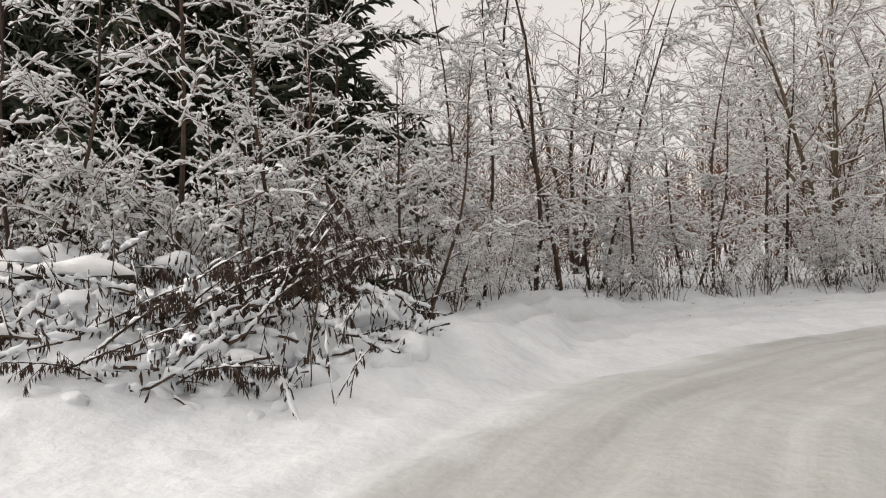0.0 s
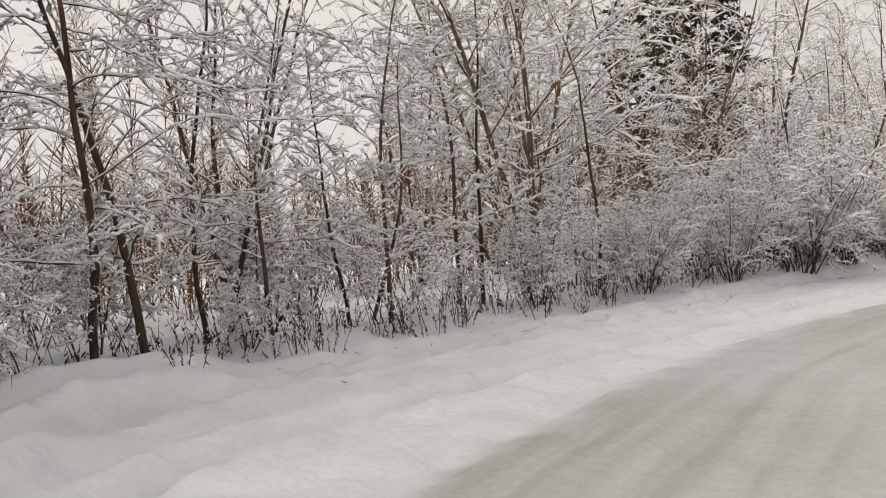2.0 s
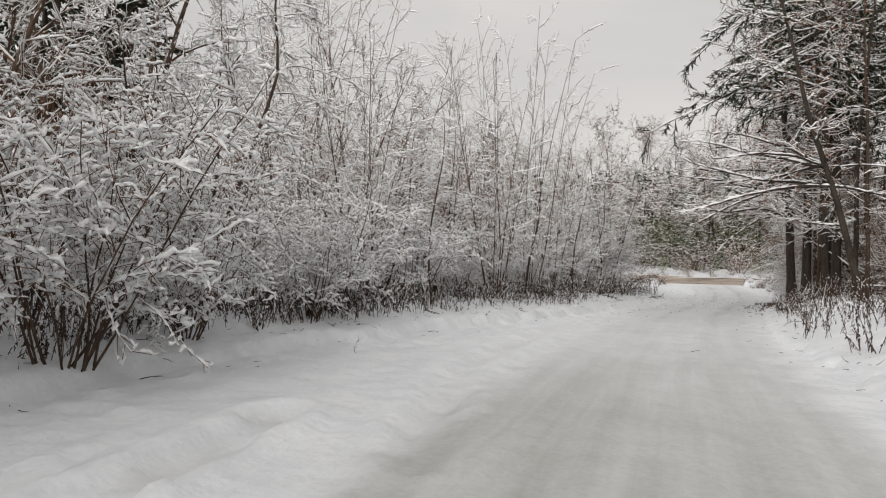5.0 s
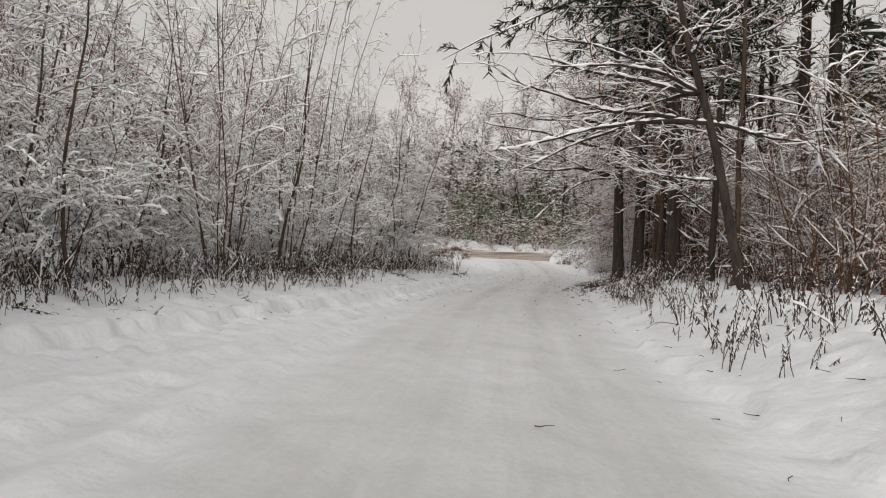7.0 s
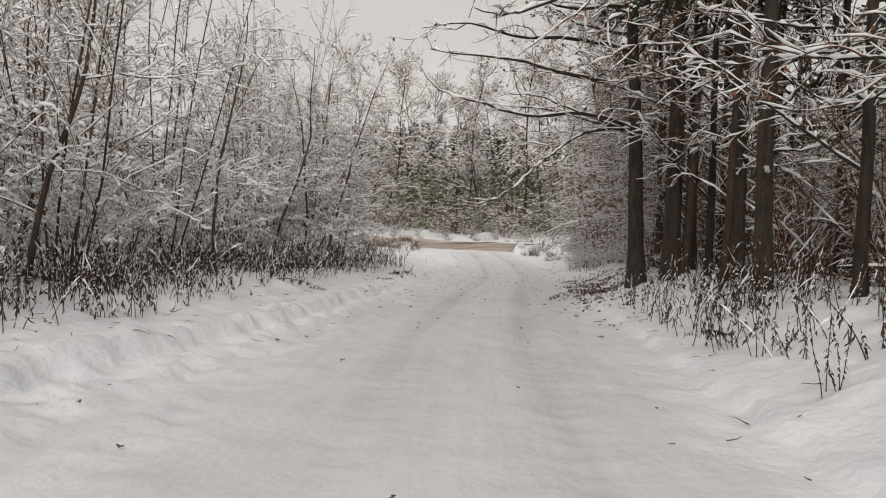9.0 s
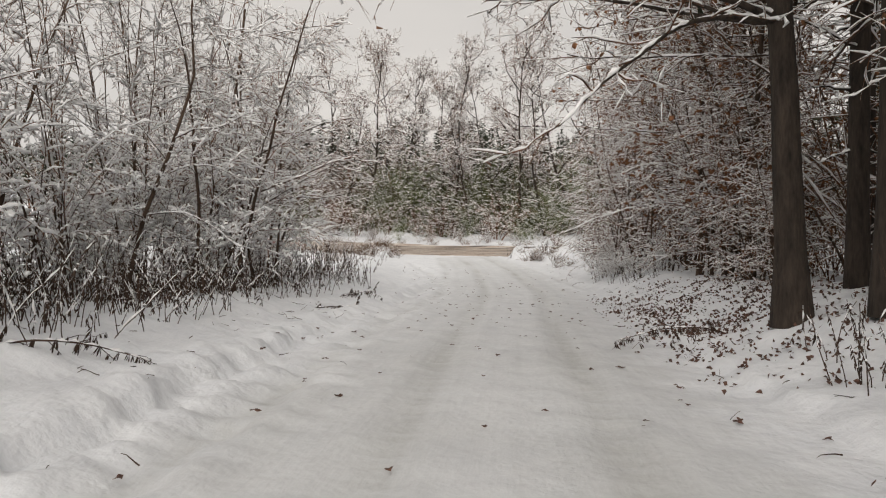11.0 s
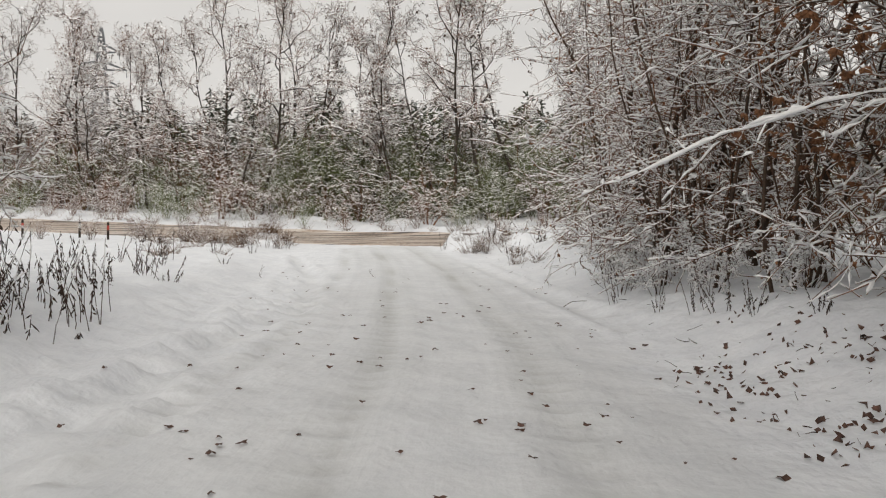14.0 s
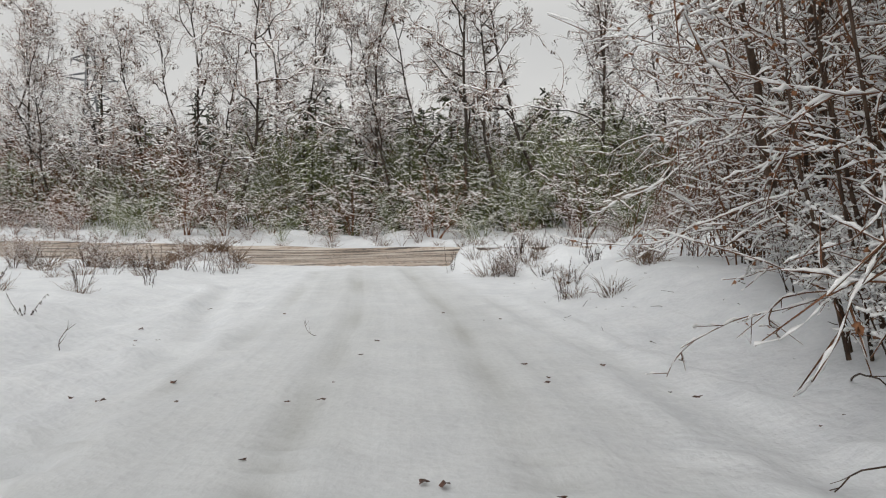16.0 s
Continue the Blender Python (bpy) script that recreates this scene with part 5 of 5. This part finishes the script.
weed_field("dense dark dry weeds standing in snow", verge(40, 61, 1250, 1.2, 5.5, 211, left_edge, 1), 212, 1.1)
weed_field("dense dark dry weeds standing in snow", verge(18, 42, 1100, 1.0, 3.8, 213, left_edge, 1), 214, 0.85)
weed_field("thin dry stalks at the foot of the bushes", [(a, bush_line(a) - 0.2 + b) for a, b in scatter(700, (1.5, 27, 0, 2.5), 215)], 216, 0.7)
weed_field("dark dry weeds under the forest trees", verge(30, 47, 300, 0.3, 2.6, 217, right_edge, -1), 218, 0.9)

# ---- verge: weeds and grass ----
x = 3.0
while x < 68:
    width = bush_line(x) - left_edge(x)
    for _ in range(2):
        weeds.put(x + rnd.uniform(-0.5, 0.5), left_edge(x) + rnd.uniform(0.45, 1.0) * min(width, 3.6) + 0.2, size=rnd.uniform(0.6, 1.0))
    x += rnd.uniform(0.8, 1.2)
x = 22.0
while x < 47:
    for _ in range(3):
        weeds.put(x + rnd.uniform(-0.5, 0.5), right_edge(x) - rnd.uniform(0.4, 2.2), size=rnd.uniform(0.6, 1.0))
    x += rnd.uniform(0.9, 1.6)
for k in range(16):
    py = rnd.uniform(26.8, 30.4)
    grasses.put(85.0 + 0.245 * (py - 20) + rnd.uniform(-1, 0.8), py, size=rnd.uniform(0.8, 1.2))
for k in range(18):
    py = rnd.uniform(12, 20)
    (weeds if k % 3 else grasses).put(85.0 + 0.245 * (py - 20) + rnd.uniform(-1.6, 0.8), py, size=rnd.uniform(0.7, 1.1))
for k in range(24):
    px = rnd.uniform(68, 84)
    (weeds if k % 3 else grasses).put(px, left_edge(px) + rnd.uniform(0.2, 4.5), size=rnd.uniform(0.5, 0.9))
for k in range(20):
    px = rnd.uniform(74, 85)
    (weeds if k % 2 else grasses).put(px, right_edge(px) - rnd.uniform(-0.2, 2.6), size=rnd.uniform(0.5, 0.9))



def twig_litter(label, spots, seed):
    """Broken bits of twig and stalk strewn on the snow, past counting."""
    r = np.random.default_rng(seed)
    C = np.array(spots)
    C = np.column_stack([C, shelf(C[:, 0], C[:, 1]) + 0.02])
    n = len(C)
    P = shoots(r, C, r.normal(0, 1, (n, 3)) * (1, 1, 0.12) + (0, 0, 0.06), r.uniform(0.04, 0.2, n), 5, 0.16, -0.02)
    root = thing("twig_litter", label, "twigs", kind="stuff")
    part("crown", tubes(P, taper(n, 5, r.uniform(0.003, 0.006, n), 0.002), 4), BARK, root)


r_bits = np.random.default_rng(61)
twig_litter("broken dark twig bits strewn on the verge snow", [(a, left_edge(a) + b) for a, b in np.column_stack([r_bits.uniform(4, 54, 420), r_bits.normal(0.9, 0.7, 420)])], 62)
twig_litter("broken dark twig bits strewn on the verge snow", [(a, right_edge(a) - b) for a, b in np.column_stack([r_bits.uniform(22, 80, 260), r_bits.normal(0.5, 0.6, 260)])], 63)


# ---- close to the start: heap of fallen branches ----
def make_frond(seed, length=1.6, snow=1.0):
    """A broken dead branch hung with dark withered leaves."""
    r = np.random.default_rng(seed)
    root = thing("fallen_branch", "broken dead branch hung with dark withered leaves", "branch", "fallen branches on the verge")
    P0 = shoots(r, np.zeros((1, 3)), np.array([[1.0, 0, 0.75]]), np.array([length]), 10, 0.05, -0.05)
    R0 = taper(1, 10, 0.016, 0.004)
    b, d, u, i = sprout(r, P0, 9, 0.15, 1.0, 40, 0.5)
    P1 = shoots(r, b, d, length * r.uniform(0.15, 0.35, len(b)), 5, 0.08, -0.1)
    R1 = taper(len(b), 5, 0.007, 0.003)
    part("stem", tubes(P0, R0, 6), DRYWEED, root)
    part("spray", tubes(P1, R1, 3), DRYWEED, root)
    e, k = r.integers(0, len(P1), 150), r.integers(1, 5, 150)
    f = r.integers(3, 10, 60)
    part("withered_leaves", leaves(r, np.concatenate([P1[e, k], P0[0, f]]) + r.normal(0, 0.012, (210, 3)), 0.12, 0.009, 5.0, 0.12), DRYWEED, root)
    part("snow_cover", snow_beads(r, P0, R0, 0.02 * snow, 16, 0.5), SNOW, root)
    return root


def make_log(seed, length, rad, snow=0.1):
    """A fallen trunk with a cut end and a thick cap of snow."""
    r = np.random.default_rng(seed)
    root = thing("fallen_log", "fallen dark log capped with a thick rounded layer of snow", "log", "fallen branches on the verge")
    P = shoots(r, np.zeros((1, 3)), np.array([[1.0, 0, 0.0]]), np.array([length]), 12, 0.11, -0.012)
    R = taper(1, 12, rad, rad * 0.5) * r.uniform(0.92, 1.08, (1, 12))
    log = part("log_wood", tubes(P, R, 12), PINE_BARK, root)
    for j, s in ((0, -1), (11, 1)):
        a = np.arange(12) / 12 * 2 * math.pi
        ring = P[0, j] + np.stack([np.full(12, 0.004 * s), np.cos(a) * R[0, j], np.sin(a) * R[0, j]], 1)
        part("cut_end", (np.concatenate([ring, [P[0, j] + (0.012 * s, 0, 0)]]), [[k, (k + 1) % 12, 12] for k in range(12)]), ENDGRAIN, log, "dark wet cut end")
    n = 40
    s = np.linspace(0, 1, n)
    Q = np.stack([np.interp(s, np.linspace(0, 1, 12), P[0, :, c]) for c in range(3)], 1)[None]
    S = snow * (0.8 + 0.3 * np.sin(s * 19 + seed) * np.sin(s * 7) + r.uniform(-0.18, 0.18, n)) * np.minimum(1, 14 * np.minimum(s, 1 - s) + 0.15)
    V, F = tubes(Q + (0, 0, 1) * (rad * 0.72 + S[None, :, None] * 0.35), S[None] * 1.0, 9)
    part("snow_cap", (V, F), SNOW_CAP, root)
    return root


SNOW_CAP = textured("snow_cap", (0.84, 0.845, 0.86), (0.92, 0.92, 0.92), 7, 40, 0.65, 0.5, dist=0.03, spec=0.2)

fronds = Kit([lambda s=s, n=n: make_frond(s, n) for s, n in ((101, 1.7), (102, 1.2), (103, 2.1))])
for px, py, rot, s, k, tip in ((-2.15, 7.1, 15, 1.2, 2, -22), (-1.75, 7.3, 5, 1.1, 0, -25), (-2.4, 6.8, 65, 1.2, 1, -5), (-2.9, 7.0, 120, 1.1, 0, -10), (-1.0, 8.0, -10, 0.65, 0, 12),
                               (-2.5, 6.3, 40, 1.25, 2, -15), (-2.3, 6.6, 50, 1.1, 2, -10), (-2.1, 6.9, 45, 1.0, 0, -5), (-2.6, 6.9, 55, 1.2, 2, -20), (-0.7, 8.4, 15, 0.8, 1, 18), (-0.4, 8.4, 5, 0.6, 1, 22), (-2.2, 6.1, 60, 1.0, 1, 0), (-3.3, 6.4, 30, 1.0, 0, 4), (-1.7, 6.0, 100, 0.9, 1, 5),
                               (-3.9, 7.2, 150, 1.1, 1, -5), (-0.7, 9.0, -15, 0.5, 0, 22), (-0.5, 9.2, 40, 0.5, 1, 12), (-0.5, 9.3, 110, 0.6, 1, -10), (-4.4, 6.2, 60, 1.0, 2, 5), (-2.6, 5.9, 200, 0.9, 1, 0),
                               (-3.0, 5.8, 20, 0.9, 0, 10), (-3.6, 5.9, 90, 0.9, 1, 0), (-1.3, 7.2, 60, 1.0, 0, -20)):
    fronds.put(px, py, rot=rot, size=0.72 * s, which=k, lean=(0, tip), sink=0.03)
logs = Kit([lambda: make_log(112, 2.2, 0.12, 0.13), lambda: make_log(113, 3.6, 0.05, 0.11)])
logs.put(-6.5, 7.3, rot=-2, which=1, z=ground_z(-4.6, 7.4) + 0.0, lean=(0, 2))
logs.put(-1.15, 8.0, rot=105, size=0.9, which=0, z=ground_z(-1.15, 8.0) + 0.1)
for px, py, rot, s, k in ((-3.4, 9.6, 30, 0.9, 0), (-4.9, 8.9, 80, 0.8, 3), (-2.0, 10.9, 140, 0.85, 1), (-6.2, 9.4, 10, 0.9, 2), (-0.4, 12.0, 60, 0.8, 3)):
    saplings.put(px, py, rot=rot, size=s, which=k)
for px, py, s in ((-5.6, 9.2, 0.9), (-4.0, 10.2, 1.0), (-2.6, 9.9, 0.8), (-1.4, 11.0, 0.6), (0.2, 12.6, 0.45), (-7.4, 9.6, 0.8), (0.9, 13.6, 0.5)):
    bushes.put(px, py, size=s)


def make_brush_heap(seed):
    """Branches and sticks under rounded lumps of snow, with dark gaps between."""
    r = np.random.default_rng(seed)
    root = thing("brush_heap", "heap of dead branches and dark withered leaves under lumpy snow", "brush heap")
    n = 190
    c = np.column_stack([np.minimum(r.normal(-3.2, 1.8, n), -0.3 + r.uniform(-0.5, 0.2, n)), r.normal(6.6, 1.1, n)])
    c[:, 1] = np.maximum(c[:, 1], np.where(c[:, 0] < -1.1, 5.5, 5.8) + r.uniform(0, 0.5, n))
    c[:, 1] += np.clip(c[:, 0] + 1.6, 0, 2) * 0.9
    base = np.column_stack([c, shelf(c[:, 0], c[:, 1])])
    up = r.uniform(-0.07, 0.0, n)
    th, ph = np.linspace(0, math.pi, 8), np.arange(10) / 10 * 2 * math.pi
    ball = np.stack([np.sin(th)[:, None] * np.cos(ph), np.sin(th)[:, None] * np.sin(ph), np.cos(th)[:, None] + 0 * ph], -1).reshape(-1, 3)
    idx = np.arange(7)[:, None] * 10 + np.arange(10)
    nxt = np.arange(7)[:, None] * 10 + (np.arange(10) + 1) % 10
    face = np.stack([idx, idx + 10, nxt + 10, nxt], -1).reshape(-1, 4)
    V, F = [], []
    for j in range(n):
        a, size = r.uniform(0, 6.28), r.uniform(0.05, 0.2 if c[j, 1] > 6.2 else 0.11)
        long = r.uniform(1.0, 1.9)
        q = ball * (1 + 0.2 * np.sin(ball @ r.normal(0, 3.2, (3, 1)) + r.uniform(0, 6))) * (long, 1.0, 0.8) * size
        q = q @ np.array([[math.cos(a), math.sin(a), 0], [-math.sin(a), math.cos(a), 0], [0, 0, 1]])
        V.append(q + base[j] + (0, 0, up[j]))
        F.append(face + j * 80)
    part("snow_cover", (np.concatenate(V), np.concatenate(F)), GROUND_SNOW, root)
    m = 150
    k = r.integers(0, n, m)
    d = r.normal(0, 1, (m, 3)) * (1, 1, 0.16)
    P = shoots(r, base[k] + np.column_stack([0 * up[k], 0 * up[k], up[k] + r.uniform(0.08, 0.32, m)]) - d * 0.2, d, r.uniform(0.4, 1.1, m), 7, 0.16, -0.03)
    R = taper(m, 7, r.uniform(0.008, 0.022, m), 0.004)
    each("branch", P, R, 5, BARK, root)
    v, f = snow_along(r, *resample(P, R, 18), 0.032, 0.1, 7, 0.6)
    part("snow_cover", (v, f), GROUND_SNOW, root)
    e, s = r.integers(0, m, 900), r.integers(1, 7, 900)
    part("withered_leaves", leaves(r, P[e, s] + r.normal(0, 0.03, (900, 3)), 0.11, 0.010, 4.0, 0.15), DRYWEED, root)
    return root


make_brush_heap(151)
weed_field("tangle of dark dead stalks and leaves in the brush heap", [(min(a, -0.5 + 0.35 * (b - 7)), b) for a, b in scatter(230, (-5.8, -0.4, 5.9, 9.3), 152)], 153, 0.75)
for px, py, rot, s, k, tip in ((-1.9, 6.8, 35, 0.95, 2, -22), (-1.75, 7.0, 28, 0.9, 0, -26), (-1.6, 7.2, 20, 0.8, 2, -20), (-1.5, 7.6, 10, 0.7, 1, -16), (-0.9, 9.4, 5, 0.75, 0, 10), (-0.6, 9.8, -12, 0.7, 1, 16), (-0.2, 10.2, 8, 0.6, 1, 20), (-1.2, 8.9, 30, 0.8, 0, 0),
                               (-2.9, 6.3, 15, 0.9, 0, -4), (-3.6, 6.6, 170, 0.9, 1, -6), (-4.4, 7.0, 30, 0.9, 2, 0), (-2.2, 6.0, -30, 0.8, 1, 4), (-3.0, 7.4, 80, 0.8, 1, -12), (-5.0, 6.4, 10, 0.9, 0, -5)):
    fronds.put(px, py, rot=rot, size=s, which=k, lean=(0, tip), sink=0.02)

# ---- bent fronds and sticks along the verges ----
for k in range(22):
    px = rnd.uniform(42, 60) if k < 14 else rnd.uniform(14, 40)
    fronds.put(px, left_edge(px) + rnd.uniform(0.5, 1.6), rot=rnd.uniform(0, 360), size=rnd.uniform(0.45, 0.75), lean=(0, rnd.uniform(15, 35)))
for px, py in ((38.5, 13.2), (40, 13.5), (36.0, 13.0), (62, 14.3), (64.6, 14.7), (66.8, 14.9), (49.5, 14.5), (51.2, 14.2)):
    fronds.put(px, py, rot=rnd.uniform(0, 360), size=rnd.uniform(0.45, 0.8), lean=(0, rnd.uniform(10, 35)))


def make_stick(seed, length):
    r = np.random.default_rng(seed)
    root = thing("stick", "thin dark stick lying on the snow", "stick", "sticks on the snow")
    P = shoots(r, np.zeros((1, 3)), np.array([[1.0, 0, 0.06]]), np.array([length]), 12, 0.13, -0.012)
    part("rod", tubes(P, taper(1, 12, 0.008, 0.003), 5), BARK, root)
    b, d, u, i = sprout(r, P, 3, 0.3, 0.9, 40, 0.4)
    each("side_twig", shoots(r, b, d, length * r.uniform(0.15, 0.3, 3), 4, 0.1), taper(3, 4, 0.005, 0.002), 3, BARK, root)
    return root


sticks = Kit([lambda s=s, n=n: make_stick(s, n) for s, n in ((121, 0.7), (122, 1.1), (123, 1.7))])
for px, py, rot, s, k in ((26.8, 20.2, 10, 1.0, 1), (22.5, 19.2, 40, 0.7, 0), (67.0, 15.5, 160, 1.0, 2), (66.2, 15.0, 190, 1.1, 2), (65.4, 15.9, 120, 0.8, 1), (12.5, 17.0, 10, 0.6, 0),
                          (34, 13.0, 60, 0.9, 1), (33.0, 12.6, 150, 0.8, 2), (71, 20.6, 70, 0.6, 0), (69, 23.0, 30, 0.8, 0), (43, 13.2, 190, 1.2, 2), (52.5, 20.9, 20, 0.8, 1), (18.5, 19.6, 15, 0.9, 1)):
    sticks.put(px, py, rot=rot, size=s, which=k, sink=-0.015)


# ---- fallen leaves ----
def make_leaf(seed):
    r = np.random.default_rng(seed)
    a = np.linspace(0, 2 * math.pi, 11)[:-1]
    rad = np.array([0.036, 0.022, 0.033, 0.02, 0.03, 0.017, 0.031, 0.02, 0.034, 0.022]) * r.uniform(0.8, 1.2, 10)
    top = np.stack([np.cos(a) * rad * 1.4, np.sin(a) * rad, 0.008 + 0.011 * np.cos(2 * a + r.uniform(0, 6)) * r.uniform(0.5, 1.2)], 1)
    V = np.concatenate([top, top - (0, 0, 0.003), [(0, 0, 0.012), (0, 0, 0.009)]])
    F = [[k, (k + 1) % 10, 20] for k in range(10)] + [[10 + (k + 1) % 10, 10 + k, 21] for k in range(10)] + [[k, 10 + k, 10 + (k + 1) % 10, (k + 1) % 10] for k in range(10)]
    me = bpy.data.meshes.new("fallen_leaf")
    me.from_pydata(V, [], F)
    me.materials.append(LITTER)
    return me


leaf_meshes = [make_leaf(s) for s in (131, 132, 133, 134)]
for k in range(290):
    px = rnd.gauss(55, 7.0) if k < 240 else rnd.uniform(32, 74)
    if not 30 < px < 76:
        continue
    py = rnd.uniform(right_edge(px) - 0.2, left_edge(px) + 0.2)
    s = rnd.uniform(0.4, 1.05)
    ob = tagged(new("fallen_leaf", leaf_meshes[k % 4]), "curled brown fallen leaf on the packed snow", "leaf", "fallen leaves on the lane")
    ob.matrix_basis = pose(px, py, ground_z(px, py) + 0.012, rnd.uniform(-9, 9), rnd.uniform(-9, 9), rnd.uniform(0, 360)) @ Matrix.Scale(s, 4)


def leaf_litter():
    """Brown leaves on the bank, half sunk in snow, in drifts."""
    r = np.random.default_rng(140)
    n = 3250
    px = np.repeat(r.normal(52.6, 3.3, n // 13), 13) + r.normal(0, 0.2, n)
    py = np.interp(px, RIGHT_X, RIGHT_Y) - np.abs(np.repeat(r.normal(0.3, 1.2, n // 13), 13)) + 0.1 + r.normal(0, 0.2, n)
    C = np.stack([px, py, shelf(px, py) + r.uniform(-0.01, 0.04, n)], 1)
    ob = part("leaf_litter", leaves(r, C, 0.056, 0.021, -0.1, 0.75), LITTER)
    tagged(ob, "brown leaf litter poking out of the snow", "leaves", kind="stuff")


leaf_litter()

# ---- by the crossing road ----
for px, py, s, k in ((84.5, 26.6, 0.9, 1), (84.9, 27.2, 1.0, 0), (84.2, 27.6, 0.9, 3), (83.8, 28.6, 0.8, 1), (82.0, 18.3, 0.8, 1), (82.4, 18.0, 0.7, 0)):
    weeds.put(px, py, size=s, which=k)
for px, py, s in ((83.4, 29.4, 0.34), (82.8, 30.6, 0.4), (84.2, 28.2, 0.3), (82.2, 32.0, 0.36), (83.6, 33.2, 0.3), (84.6, 27.0, 0.26), (82.2, 17.9, 0.24), (82.6, 18.2, 0.3), (81.6, 29.4, 0.3), (80.6, 31.4, 0.34), (83.0, 34.8, 0.36), (82.0, 36.4, 0.3)):
    brown_shrubs.put(px, py, size=s)
for px, py, s in ((83.5, 29.2, 1.2), (82.8, 30.0, 1.4), (83.6, 30.8, 1.3), (82.4, 31.6, 1.2), (83.0, 28.4, 1.1), (82.3, 18.6, 1.0), (82.9, 18.2, 0.9), (80.5, 30.5, 1.0), (79, 28.5, 0.9)):
    grasses.put(px, py, size=s)


def make_post(x, y, red):
    root = thing("marker_post", "thin dark roadside marker post with a red band" if red else "thin dark roadside marker post with a pale band", "post", "marker posts by the crossing road")
    P = np.array([[(0, 0, -0.2), (0, 0, 0.3), (0, 0, 0.72), (0.01, 0, 0.8)]], float)
    part("post_body", tubes(P, np.array([[0.05, 0.05, 0.045, 0.01]]), 8), PINE_BARK, root)
    B = np.array([[(0, 0, 0.42), (0, 0, 0.44), (0, 0, 0.6), (0, 0, 0.62)]], float)
    part("band", tubes(B, np.array([[0.047, 0.056, 0.055, 0.045]]), 8), RED if red else WHITE, root)
    root.matrix_basis = pose(x, y, ground_z(x, y))


for px, py, red in ((83.5, 34.3, True), (83.9, 35.8, False), (84.8, 39.0, True)):
    make_post(px, py, red)


# ---- pylon on the far slope ----
def make_pylon(x, y, h=31.0):
    root = thing("power_pylon", "grey steel lattice power pylon far beyond the trees", "pylon")

    def bar(name, a, b, r=0.11):
        part(name, tubes(np.array([[a, b]], float), np.array([[r, r]]), 5), STEEL, root)

    levels = [(0, 2.9), (6, 2.3), (11, 1.8), (15.5, 1.35), (19, 1.0), (22.5, 0.85), (26, 0.75), (29, 0.45), (31, 0.12)]
    corner = ((-1, -1), (1, -1), (1, 1), (-1, 1))
    for (z0, w0), (z1, w1) in zip(levels, levels[1:]):
        for k in range(4):
            (ax, ay), (bx, by) = corner[k], corner[(k + 1) % 4]
            bar("leg", (ax * w0, ay * w0, z0), (ax * w1, ay * w1, z1), 0.15)
            bar("brace", (ax * w0, ay * w0, z0), (bx * w1, by * w1, z1))
            bar("brace", (bx * w0, by * w0, z0), (ax * w1, ay * w1, z1))
            bar("girt", (ax * w1, ay * w1, z1), (bx * w1, by * w1, z1))
    for z, w in ((19, 3.6), (22.5, 4.8), (26, 3.4)):
        for s in (-1, 1):
            for k in (-0.7, 0.7):
                bar("arm", (k, s * 0.8, z), (0, s * w, z + 0.4))
                bar("arm", (k, s * 0.8, z + 1.5), (0, s * w, z + 0.4))
            bar("insulator", (0, s * w, z + 0.4), (0, s * w, z - 1.1), 0.09)
    root.matrix_basis = pose(x, y, ground_z(x, y) - 0.3, 0, 0, 35)


make_pylon(200, 97)
